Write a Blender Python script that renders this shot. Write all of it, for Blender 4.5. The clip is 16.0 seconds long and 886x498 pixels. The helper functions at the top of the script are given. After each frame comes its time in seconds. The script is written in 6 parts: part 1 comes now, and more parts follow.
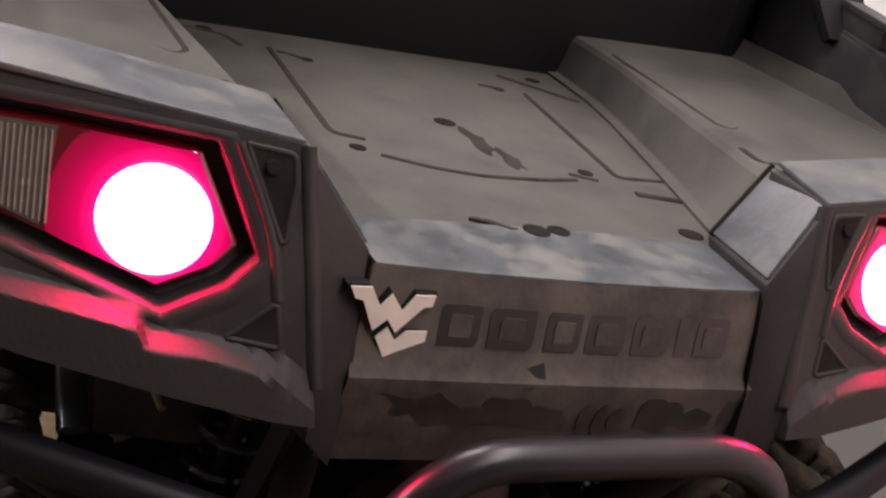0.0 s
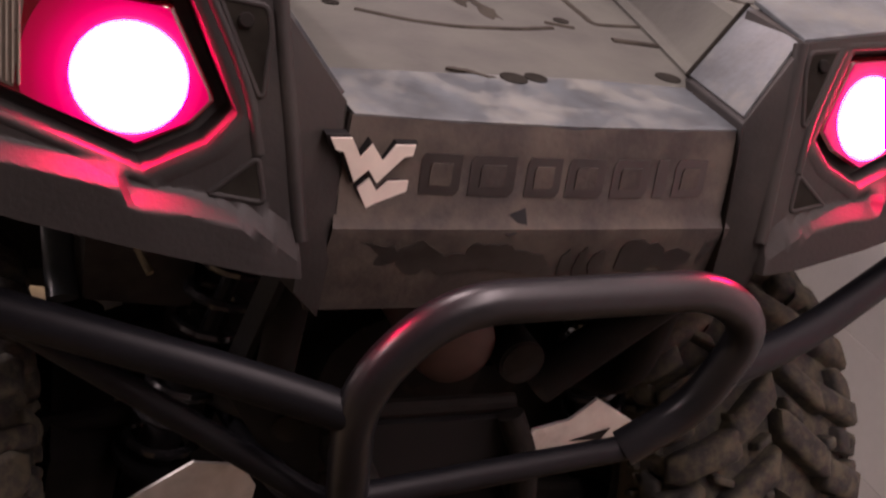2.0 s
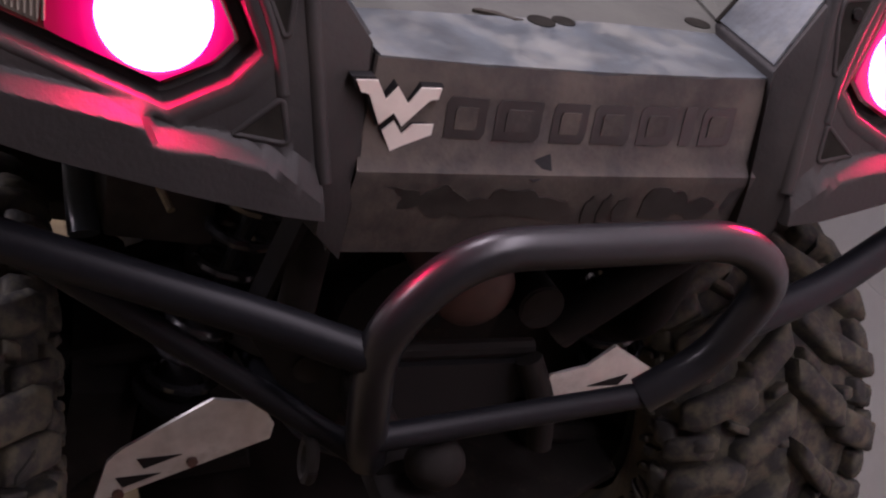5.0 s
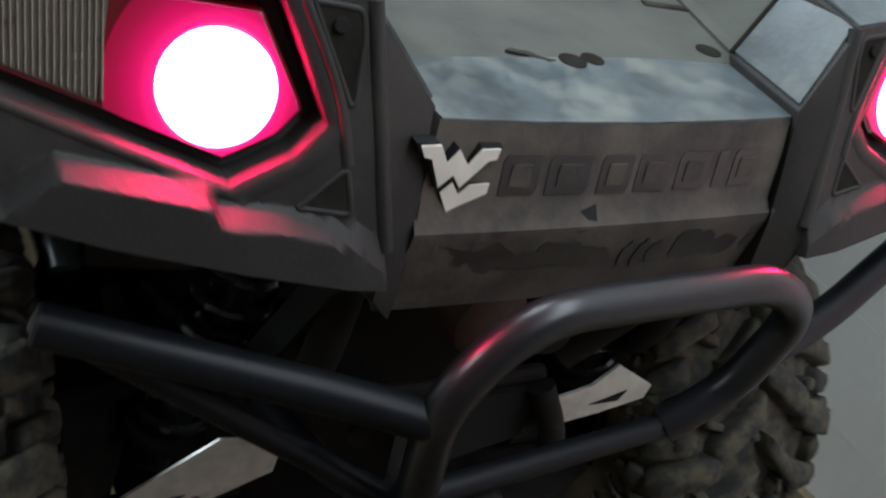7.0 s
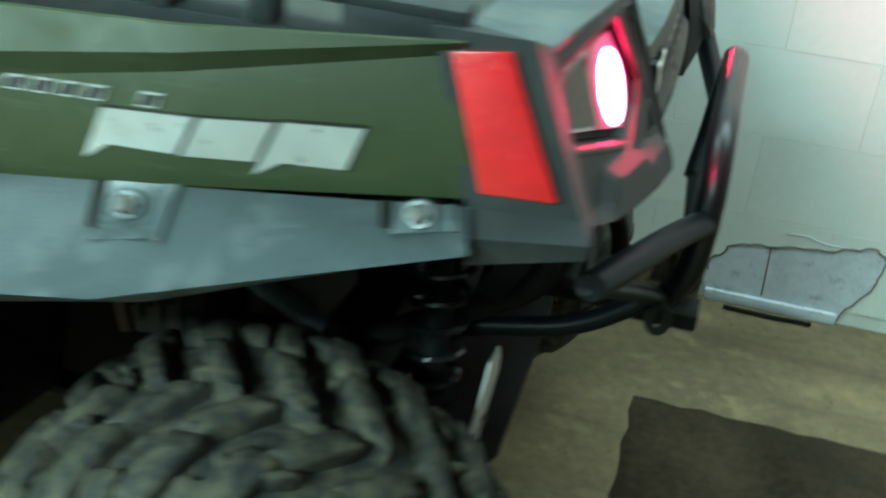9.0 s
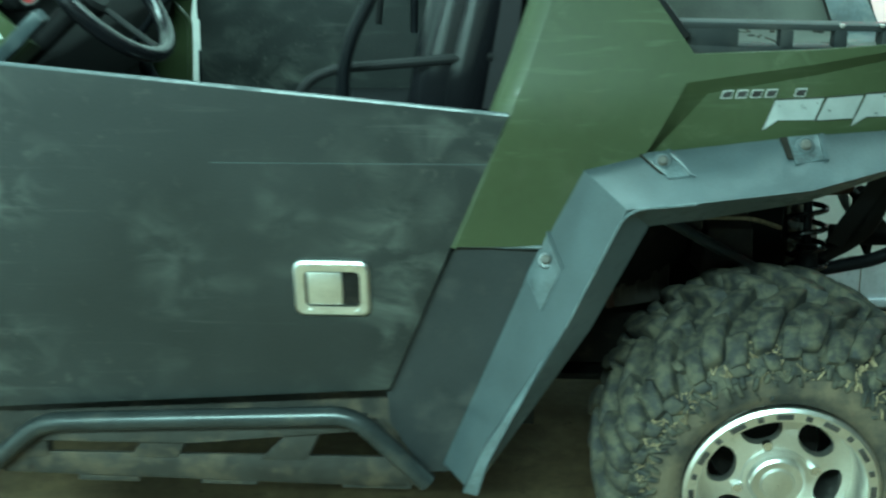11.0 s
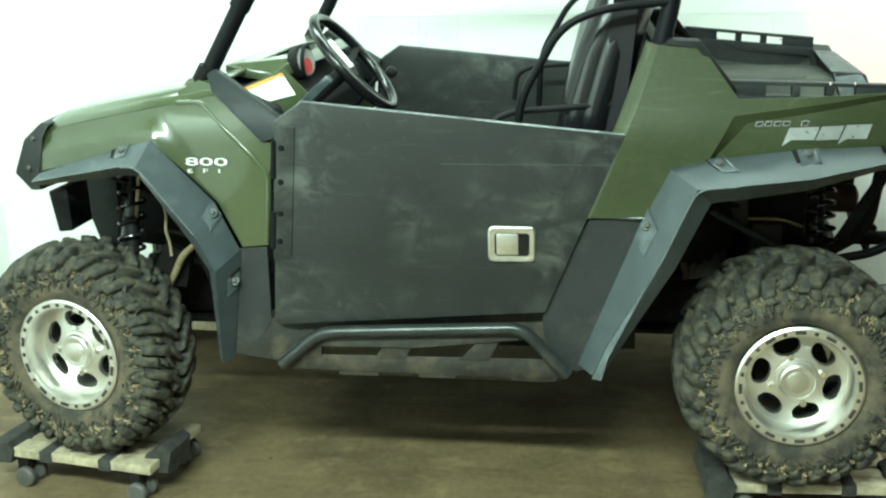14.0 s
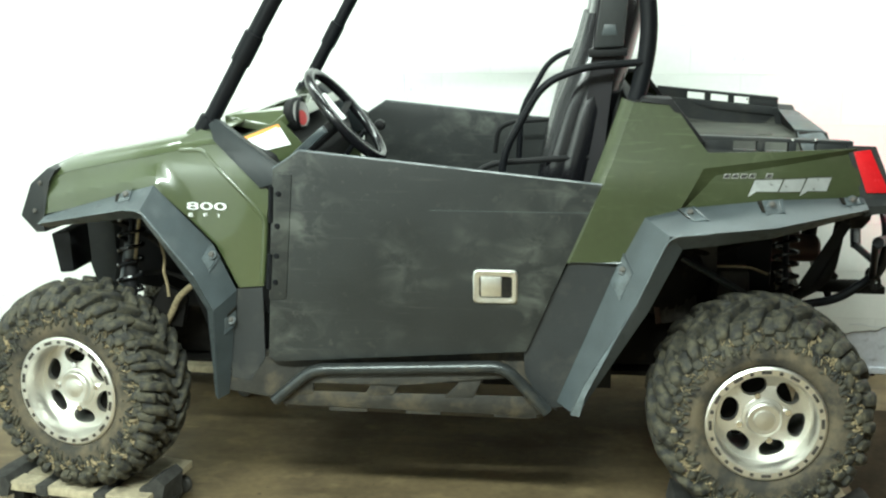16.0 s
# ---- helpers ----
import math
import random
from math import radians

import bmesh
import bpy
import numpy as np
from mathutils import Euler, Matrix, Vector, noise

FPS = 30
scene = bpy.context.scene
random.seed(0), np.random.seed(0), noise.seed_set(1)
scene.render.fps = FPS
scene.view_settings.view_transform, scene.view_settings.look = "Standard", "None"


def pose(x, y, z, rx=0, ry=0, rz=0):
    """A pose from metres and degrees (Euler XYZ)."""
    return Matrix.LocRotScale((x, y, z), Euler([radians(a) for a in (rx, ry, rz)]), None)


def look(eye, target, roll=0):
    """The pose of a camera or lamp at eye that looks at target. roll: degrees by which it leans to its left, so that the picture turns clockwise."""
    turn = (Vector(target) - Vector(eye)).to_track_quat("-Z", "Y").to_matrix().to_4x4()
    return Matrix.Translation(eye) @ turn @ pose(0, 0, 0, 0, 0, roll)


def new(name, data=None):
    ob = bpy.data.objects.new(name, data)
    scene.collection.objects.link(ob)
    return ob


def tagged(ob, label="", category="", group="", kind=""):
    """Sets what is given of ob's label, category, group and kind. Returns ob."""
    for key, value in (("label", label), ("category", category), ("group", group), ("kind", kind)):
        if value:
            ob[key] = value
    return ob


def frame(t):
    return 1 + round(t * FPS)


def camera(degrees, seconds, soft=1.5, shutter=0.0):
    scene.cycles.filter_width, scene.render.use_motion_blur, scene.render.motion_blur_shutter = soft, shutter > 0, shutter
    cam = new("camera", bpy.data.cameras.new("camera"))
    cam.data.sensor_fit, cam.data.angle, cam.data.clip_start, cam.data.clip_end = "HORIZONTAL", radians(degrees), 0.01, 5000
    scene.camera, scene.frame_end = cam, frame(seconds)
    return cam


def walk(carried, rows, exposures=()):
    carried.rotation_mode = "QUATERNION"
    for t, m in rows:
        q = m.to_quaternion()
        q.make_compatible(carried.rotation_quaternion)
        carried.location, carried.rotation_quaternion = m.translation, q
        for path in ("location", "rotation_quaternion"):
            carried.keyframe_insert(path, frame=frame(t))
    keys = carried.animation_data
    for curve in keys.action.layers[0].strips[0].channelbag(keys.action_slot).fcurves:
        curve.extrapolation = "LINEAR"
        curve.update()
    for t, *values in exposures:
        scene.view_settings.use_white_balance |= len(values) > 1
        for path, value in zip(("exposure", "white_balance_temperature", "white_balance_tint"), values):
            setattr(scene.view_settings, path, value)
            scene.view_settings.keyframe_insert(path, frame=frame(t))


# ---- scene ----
# camera and its walk: seconds, eye, target, roll
cam = camera(42.97, 16.0, 2.2, 0.6)
PATH = [
    (0, (1.0648, -0.4696, 1.3599), (-0.6351, 0.2974, 0.6373), 13.80),
    (0.5, (1.0736, -0.4590, 1.3693), (-0.5981, 0.3255, 0.6013), 13.41),
    (1, (1.0753, -0.4655, 1.3567), (-0.5621, 0.3523, 0.5506), 12.98),
    (1.5, (1.0842, -0.4643, 1.3526), (-0.5332, 0.3341, 0.4885), 12.37),
    (2, (1.0784, -0.4721, 1.3487), (-0.5033, 0.3337, 0.4273), 12.63),
    (2.5, (1.0784, -0.4747, 1.3476), (-0.4798, 0.3267, 0.3833), 12.67),
    (3, (1.0782, -0.4736, 1.3461), (-0.4666, 0.3196, 0.3540), 12.72),
    (5.5, (1.0629, -0.4800, 1.3534), (-0.4596, 0.3125, 0.3267), 14.36),
    (6, (1.0365, -0.5056, 1.3624), (-0.4495, 0.3308, 0.3174), 15.47),
    (6.5, (1.0084, -0.5328, 1.3699), (-0.4425, 0.3426, 0.3075), 16.36),
    (7, (0.9337, -0.6057, 1.3917), (-0.4168, 0.4067, 0.3187), 17.58),
    (7.5, (0.7536, -0.7586, 1.4091), (-0.2247, 0.6209, 0.3413), 22.09),
    (7.8, (0.6757, -0.8989, 1.4341), (-0.0060, 0.6648, 0.3900), 22.85),
    (8, (0.6551, -0.9638, 1.4494), (0.0779, 0.6375, 0.3994), 20.56),
    (8.1, (0.6468, -1.0344, 1.4718), (0.1256, 0.5815, 0.4147), 19.15),
    (8.5, (0.6012, -1.1962, 1.4580), (0.1287, 0.4478, 0.4216), 7.22),
    (8.7, (0.5503, -1.2858, 1.4701), (0.0785, 0.3590, 0.4348), 6.23),
    (8.8, (0.4942, -1.3348, 1.4800), (0.0430, 0.3077, 0.4317), 5.43),
    (9, (0.4049, -1.4139, 1.4804), (0.0070, 0.2461, 0.4383), 4.92),
    (9.1, (0.3262, -1.4638, 1.4621), (-0.0231, 0.2272, 0.4528), 3.90),
    (9.3, (0.1752, -1.5012, 1.4329), (-0.0679, 0.2133, 0.4321), 2.53),
    (9.4, (0.1274, -1.5189, 1.4339), (-0.0866, 0.1925, 0.4213), 2.28),
    (9.5, (0.0909, -1.5572, 1.4413), (-0.1138, 0.1550, 0.4281), 1.77),
    (10, (-0.0217, -1.8220, 1.5134), (-0.2753, -0.1238, 0.4877), -0.31),
    (10.2, (-0.0959, -1.9476, 1.4997), (-0.3373, -0.2133, 0.5334), -0.64),
    (12.3, (-0.7541, -2.9777, 1.5513), (-0.7951, -1.0777, 0.9282), 0.29),
    (12.5, (-0.7389, -3.0609, 1.5555), (-0.7982, -1.1574, 0.9447), 0.22),
    (13, (-0.6964, -3.2704, 1.5581), (-0.8125, -1.3620, 0.9710), -0.34),
    (13.5, (-0.5797, -3.4400, 1.5533), (-0.8037, -1.5329, 0.9942), -0.95),
    (14, (-0.5450, -3.5491, 1.5631), (-0.8059, -1.6403, 1.0260), -1.06),
    (14.5, (-0.5482, -3.6148, 1.5750), (-0.8036, -1.6986, 1.0623), -0.95),
    (15, (-0.5537, -3.6655, 1.5712), (-0.7912, -1.7389, 1.0897), -0.63),
    (15.5, (-0.5590, -3.7026, 1.5731), (-0.7825, -1.7689, 1.1138), -0.36),
    (16, (-0.5631, -3.7270, 1.5713), (-0.7773, -1.7880, 1.1304), -0.16),
]
EXPOSURES = [(0.0, 0.20, 6800, 42), (1.5, 0.22, 7200, 54), (3.0, 0.16, 7100, 56), (5.5, 0.16, 6100, 48), (6.5, 0.12, 5900, 32), (7.2, 0.20, 5600, 12), (8.0, 0.38, 5600, 4), (8.5, 0.50, 5300, -12), (9.0, 0.37, 5050, -20), (9.6, 0.26, 4900, -30), (10.0, 0.25, 4700, -33), (12.5, 0.42, 5350, -28), (13.2, 0.40, 5750, -20), (14.4, 0.42, 5900, -11), (16.0, 0.44, 6100, 3)]
walk(cam, [(t, look(e, g, r)) for t, e, g, r in PATH], EXPOSURES)

# light: unseen ceiling lamps, assumed beside, behind and over the vehicle
world = bpy.data.worlds.new("world")
scene.world = world
world.use_nodes = True
world.node_tree.nodes["Background"].inputs[0].default_value = (0.02, 0.022, 0.02, 1)
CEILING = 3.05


def unseen_lamp(name, x, y, length, width, watts, turn=0):
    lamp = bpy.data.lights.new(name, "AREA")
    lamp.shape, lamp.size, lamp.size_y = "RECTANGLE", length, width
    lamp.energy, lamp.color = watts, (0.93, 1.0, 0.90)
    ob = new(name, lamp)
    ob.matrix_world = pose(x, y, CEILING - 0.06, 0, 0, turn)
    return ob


unseen_lamp("ceiling_tube_lamp", -1.35, -3.7, 2.4, 0.25, 370)
# added to light the tail from above and the wall beyond it
unseen_lamp("ceiling_tube_lamp", 1.15, 0.30, 2.4, 0.3, 54)
unseen_lamp("ceiling_tube_lamp", -1.65, -0.35, 2.4, 0.5, 82)


# ---- materials ----
def material(name, color, rough=0.5, metal=0.0, vary=0.25, scale=6.0, fine=60.0, bump=0.1, dust=None, dust_amount=0.5, dust_scale=4.0, coat=0.0, rough_vary=0.15, piece=0.0, spec=0.5):
    m = bpy.data.materials.new(name)
    m.use_nodes = True
    nt = m.node_tree
    n, l = nt.nodes, nt.links
    bsdf = n["Principled BSDF"]
    tc = n.new("ShaderNodeTexCoord")
    big, small = n.new("ShaderNodeTexNoise"), n.new("ShaderNodeTexNoise")
    for tex, s, det in ((big, scale, 6), (small, fine, 4)):
        tex.inputs["Scale"].default_value, tex.inputs["Detail"].default_value = s, det
        l.new(tc.outputs["Object"], tex.inputs["Vector"])
    mix = n.new("ShaderNodeMix")
    mix.data_type = "RGBA"
    lo = [c * (1 - vary) for c in color]
    hi = [min(1, c * (1 + vary)) for c in color]
    mix.inputs[6].default_value, mix.inputs[7].default_value = (*lo, 1), (*hi, 1)
    add = n.new("ShaderNodeMath")
    add.operation = "MULTIPLY_ADD"
    add.inputs[1].default_value, add.inputs[2].default_value = 0.35, 0.0
    l.new(small.outputs["Fac"], add.inputs[0])
    add2 = n.new("ShaderNodeMath")
    add2.operation = "MULTIPLY_ADD"
    add2.inputs[1].default_value = 0.65
    l.new(big.outputs["Fac"], add2.inputs[0])
    l.new(add.outputs[0], add2.inputs[2])
    fac = n.new("ShaderNodeMapRange")
    fac.inputs[1].default_value, fac.inputs[2].default_value = 0.36, 0.64
    l.new(add2.outputs[0], fac.inputs[0])
    l.new(fac.outputs[0], mix.inputs[0])
    col = mix.outputs[2]
    if piece:
        info, pm = n.new("ShaderNodeObjectInfo"), n.new("ShaderNodeMix")
        pm.data_type, pm.blend_type = "RGBA", "MULTIPLY"
        ramp = n.new("ShaderNodeMapRange")
        ramp.inputs[3].default_value, ramp.inputs[4].default_value = 1 - piece, 1.0
        l.new(info.outputs["Random"], ramp.inputs[0])
        pm.inputs[0].default_value = 1.0
        l.new(col, pm.inputs[6])
        l.new(ramp.outputs[0], pm.inputs[7])
        col = pm.outputs[2]
    rough_sock = None
    if dust:
        dn, dr, dm = n.new("ShaderNodeTexNoise"), n.new("ShaderNodeMapRange"), n.new("ShaderNodeMix")
        dn.inputs["Scale"].default_value, dn.inputs["Detail"].default_value, dn.inputs["Roughness"].default_value = dust_scale, 8, 0.65
        l.new(tc.outputs["Object"], dn.inputs["Vector"])
        dr.inputs[1].default_value, dr.inputs[2].default_value = 0.62 - 0.3 * dust_amount, 0.72 - 0.15 * dust_amount
        l.new(dn.outputs["Fac"], dr.inputs[0])
        dr.inputs[4].default_value = min(1.0, 0.35 + 0.6 * dust_amount)
        dm.data_type = "RGBA"
        l.new(dr.outputs[0], dm.inputs[0])
        l.new(col, dm.inputs[6])
        dm.inputs[7].default_value = (*dust, 1)
        col = dm.outputs[2]
        rm = n.new("ShaderNodeMix")
        l.new(dr.outputs[0], rm.inputs[0])
        rm.inputs[2].default_value, rm.inputs[3].default_value = rough, max(rough, 0.8)
        rough_sock = rm.outputs[0]
    l.new(col, bsdf.inputs["Base Color"])
    rr = n.new("ShaderNodeMath")
    rr.operation = "MULTIPLY_ADD"
    rr.use_clamp = True
    l.new(small.outputs["Fac"], rr.inputs[0])
    rr.inputs[1].default_value = rough_vary
    if rough_sock:
        l.new(rough_sock, rr.inputs[2])
    else:
        rr.inputs[2].default_value = rough - rough_vary / 2
    l.new(rr.outputs[0], bsdf.inputs["Roughness"])
    bsdf.inputs["Metallic"].default_value = metal
    bsdf.inputs["Specular IOR Level"].default_value = spec
    bsdf.inputs["Coat Weight"].default_value = coat
    if bump:
        b = n.new("ShaderNodeBump")
        b.inputs["Strength"].default_value, b.inputs["Distance"].default_value = bump, 0.002
        l.new(small.outputs["Fac"], b.inputs["Height"])
        l.new(b.outputs[0], bsdf.inputs["Normal"])
    return m


def glowing(name, color, strength):
    m = bpy.data.materials.new(name)
    m.use_nodes = True
    b = m.node_tree.nodes["Principled BSDF"]
    b.inputs["Base Color"].default_value = (*color, 1)
    b.inputs["Emission Color"].default_value, b.inputs["Emission Strength"].default_value = (*color, 1), strength
    b.inputs["Roughness"].default_value = 0.25
    return m


GREEN = material("green_paint", (0.045, 0.058, 0.0245), 0.3, coat=0.9, vary=0.07, scale=3, bump=0.006, rough_vary=0.05)
BLACK = material("black_plastic", (0.022, 0.024, 0.025), 0.5, vary=0.2, bump=0.15, fine=220, dust=(0.05, 0.049, 0.044), dust_amount=0.35, dust_scale=13, spec=0.3)
DARK = material("dark_plastic", (0.008, 0.008, 0.0085), 0.6, vary=0.2, bump=0.1, fine=200, spec=0.18)
FLARE = material("weathered_flare_plastic", (0.045, 0.055, 0.0605), 0.24, vary=0.16, scale=12, bump=0.12, fine=240, dust=(0.056, 0.067, 0.071), dust_amount=0.34, dust_scale=26)
# paler flare plastic: worn pads, and the sheen of ridge and lip painted in
FLARE_PALE = material("pale_flare_wear_and_sheen", (0.075, 0.089, 0.095), 0.24, vary=0.4, scale=25, bump=0.1, fine=240)
BED = material("dusty_bed_plastic", (0.034, 0.0345, 0.029), 0.7, vary=0.28, scale=16, bump=0.2, fine=130, dust=(0.058, 0.061, 0.049), dust_amount=0.72, dust_scale=6.5)
GATE = material("dusty_tailgate_plastic", (0.036, 0.031, 0.028), 0.6, vary=0.3, bump=0.2, fine=180, dust=(0.090, 0.075, 0.060), dust_amount=0.6, dust_scale=13, spec=0.3)
def scuffed(m, layers):
    """Lays pale rub marks over a paint: each layer has the patches where it shows, the marks, their tone and strength."""
    n, l = m.node_tree.nodes, m.node_tree.links
    bsdf = n["Principled BSDF"]
    col = bsdf.inputs["Base Color"].links[0].from_socket
    tc = n.new("ShaderNodeTexCoord")

    def noise_at(scale, detail, lo, hi, turn=0.0, warp=0.0):
        mp, tex, mr = n.new("ShaderNodeMapping"), n.new("ShaderNodeTexNoise"), n.new("ShaderNodeMapRange")
        mp.inputs["Scale"].default_value, mp.inputs["Rotation"].default_value = scale, (0, turn, 0)
        tex.inputs["Scale"].default_value, tex.inputs["Detail"].default_value, tex.inputs["Roughness"].default_value, tex.inputs["Distortion"].default_value = 1.0, detail, 0.62, warp
        l.new(tc.outputs["Object"], mp.inputs["Vector"])
        l.new(mp.outputs["Vector"], tex.inputs["Vector"])
        l.new(tex.outputs["Fac"], mr.inputs[0])
        mr.inputs[1].default_value, mr.inputs[2].default_value = lo, hi
        return mr.outputs[0]

    for where, marks, tone, much in layers:
        where, marks = noise_at(*where), noise_at(*marks)
        mul, mix = n.new("ShaderNodeMath"), n.new("ShaderNodeMix")
        mul.operation = "MULTIPLY"
        l.new(where, mul.inputs[0])
        l.new(marks, mul.inputs[1])
        amt = n.new("ShaderNodeMath")
        amt.operation = "MULTIPLY"
        l.new(mul.outputs[0], amt.inputs[0])
        amt.inputs[1].default_value = much
        mix.data_type = "RGBA"
        l.new(amt.outputs[0], mix.inputs[0])
        l.new(col, mix.inputs[6])
        mix.inputs[7].default_value = (*tone, 1)
        col = mix.outputs[2]
    l.new(col, bsdf.inputs["Base Color"])
    return m


DOOR = scuffed(material("powder_coated_door", (0.0215, 0.0232, 0.0228), 0.38, vary=0.25, scale=3.5, bump=0.08, fine=280, spec=0.26), (
    (((3.2, 1, 3.6), 3, 0.47, 0.66), ((11, 1, 15), 7, 0.46, 0.68, 0.5, 0.6), (0.085, 0.09, 0.08), 0.8),
    (((2.3, 1, 2.0), 2, 0.45, 0.6), ((5, 1, 90), 4, 0.60, 0.72, 0.25), (0.085, 0.088, 0.08), 0.35),
    (((1.4, 1, 1.7), 2, 0.42, 0.62), ((40, 1, 40), 3, 0.62, 0.70), (0.07, 0.07, 0.062), 0.6)))
GREEN_DULL = scuffed(material("scuffed_green_paint", (0.036, 0.0445, 0.019), 0.42, coat=0.05, vary=0.12, scale=4, bump=0.04, dust=(0.055, 0.06, 0.03), dust_amount=0.12, dust_scale=10, spec=0.3), (
    (((5, 1, 5), 2, 0.44, 0.60), ((9, 1, 75), 4, 0.57, 0.72, -0.55, 0.5), (0.10, 0.115, 0.07), 0.34),
    (((6, 1, 4), 2, 0.48, 0.62), ((26, 1, 34), 5, 0.54, 0.70, 0.3, 0.8), (0.085, 0.095, 0.055), 0.5)))
STEEL = material("black_coated_steel", (0.0055, 0.006, 0.0075), 0.42, vary=0.3, bump=0.04, fine=200, rough_vary=0.10, spec=0.13)
GRIME = material("muddy_undercarriage", (0.010, 0.009, 0.008), 0.7, vary=0.4, scale=12, bump=0.5, dust=(0.05, 0.04, 0.027), dust_amount=0.15, dust_scale=14, spec=0.12)
RUBBER = material("muddy_rubber", (0.017, 0.017, 0.0155), 0.7, vary=0.4, scale=26, bump=0.95, fine=75, dust=(0.090, 0.081, 0.050), dust_amount=0.66, dust_scale=42)
SIDEWALL = material("dusty_tyre_sidewall", (0.03, 0.028, 0.023), 0.8, vary=0.3, scale=16, bump=0.5, fine=80, dust=(0.125, 0.10, 0.062), dust_amount=0.75, dust_scale=14)
ALLOY = material("machined_aluminium", (0.74, 0.73, 0.69), 0.30, 1.0, vary=0.08, scale=10, bump=0.05, fine=150, dust=(0.45, 0.41, 0.33), dust_amount=0.1, dust_scale=18)
CHROME = material("chrome", (0.85, 0.85, 0.85), 0.12, 1.0, vary=0.05, bump=0.0)
BRUSHED = material("brushed_steel", (0.66, 0.66, 0.63), 0.34, 1.0, vary=0.12, scale=30, bump=0.05, fine=200)
GUARD = material("scuffed_aluminium_plate", (0.62, 0.62, 0.6), 0.45, 0.85, vary=0.2, scale=14, bump=0.1, dust=(0.3, 0.27, 0.22), dust_amount=0.3, dust_scale=10)
VINYL = material("black_vinyl", (0.007, 0.007, 0.0085), 0.2, vary=0.2, bump=0.04, fine=320, spec=0.5)
WEBBING = material("black_webbing", (0.010, 0.009, 0.011), 0.85, vary=0.3, bump=0.5, fine=500)
WHITE = material("white_decal", (0.78, 0.8, 0.8), 0.4, vary=0.08, bump=0.0)
ORANGE = material("orange_decal", (0.75, 0.3, 0.06), 0.5, vary=0.08, bump=0.0)
GREY = material("grey_lettering", (0.3, 0.3, 0.29), 0.5, vary=0.2, bump=0.0)
SILVER = material("silver_emblem_plastic", (0.78, 0.73, 0.66), 0.35, 0.35, vary=0.1, scale=20, bump=0.03)
REFLECTOR = material("red_reflector", (0.5, 0.009, 0.014), 0.25, vary=0.12, scale=25, bump=0.4, fine=120, coat=0.5)
RED_LENS = material("red_lens", (0.11, 0.002, 0.006), 0.15, vary=0.1, bump=0.0, coat=1.0)
# darker than the ribs; the shade between them is put into this colour
LENS_BACK = material("lens_rib_gap_shade", (0.07, 0.058, 0.046), 0.3, vary=0.2, scale=30, bump=0.05)
CLEAR_LENS = material("ribbed_clear_lens", (0.18, 0.158, 0.13), 0.25, vary=0.12, bump=0.05, coat=1.0)
GAUGE = material("red_gauge_face", (0.5, 0.07, 0.07), 0.4, vary=0.2, scale=20, bump=0.0)
WALL = material("white_painted_block", (0.8, 0.81, 0.78), 0.55, vary=0.04, scale=2, bump=0.25, fine=45, piece=0.05)
JOINT = material("white_painted_joint", (0.66, 0.67, 0.64), 0.7, vary=0.08, bump=0.4, fine=60)
PLASTER = material("smooth_white_wall_paint", (0.82, 0.84, 0.83), 0.6, vary=0.03, scale=2, bump=0.1, fine=30)
PEELED = material("bare_block_under_peeled_paint", (0.62, 0.64, 0.70), 0.9, vary=0.1, scale=22, bump=0.6, fine=70, dust=(0.2, 0.195, 0.23), dust_amount=0.22, dust_scale=27)
def floor_boards(name, base, dark, streak):
    """Worn brown sheet flooring: blotches, long scuffs, small dark spots and a little gloss."""
    m = material(name, base, 0.5, vary=0.35, scale=2.2, bump=0.25, fine=38, dust=dark, dust_amount=0.45, dust_scale=1.7, spec=0.35)
    n, l = m.node_tree.nodes, m.node_tree.links
    bsdf = n["Principled BSDF"]
    col = bsdf.inputs["Base Color"].links[0].from_socket
    tc = n.new("ShaderNodeTexCoord")
    for scale, detail, lo, hi, tone, much in (((1.2, 7.0, 1.0), 6, 0.50, 0.68, streak, 0.55), ((26.0, 22.0, 1.0), 3, 0.66, 0.74, (0.03, 0.022, 0.014), 0.6), ((5.5, 8.0, 1.0), 7, 0.56, 0.66, (0.30, 0.23, 0.12), 0.35)):
        mp, tex, mr, mix = n.new("ShaderNodeMapping"), n.new("ShaderNodeTexNoise"), n.new("ShaderNodeMapRange"), n.new("ShaderNodeMix")
        mp.inputs["Scale"].default_value = scale
        tex.inputs["Scale"].default_value, tex.inputs["Detail"].default_value, tex.inputs["Roughness"].default_value = 1.0, detail, 0.6
        l.new(tc.outputs["Object"], mp.inputs["Vector"])
        l.new(mp.outputs["Vector"], tex.inputs["Vector"])
        l.new(tex.outputs["Fac"], mr.inputs[0])
        mr.inputs[1].default_value, mr.inputs[2].default_value, mr.inputs[4].default_value = lo, hi, much
        mix.data_type = "RGBA"
        l.new(mr.outputs[0], mix.inputs[0])
        l.new(col, mix.inputs[6])
        mix.inputs[7].default_value = (*tone, 1)
        col = mix.outputs[2]
    l.new(col, bsdf.inputs["Base Color"])
    return m


FLOOR = floor_boards("stained_brown_floor", (0.145, 0.109, 0.058), (0.070, 0.050, 0.031), (0.048, 0.033, 0.019))
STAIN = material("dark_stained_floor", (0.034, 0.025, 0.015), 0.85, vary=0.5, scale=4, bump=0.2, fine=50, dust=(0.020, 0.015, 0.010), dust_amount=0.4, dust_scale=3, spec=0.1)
SKIRT = material("worn_brown_baseboard", (0.16, 0.12, 0.07), 0.6, vary=0.35, scale=9, bump=0.3, fine=60, dust=(0.05, 0.04, 0.03), dust_amount=0.35, dust_scale=6)
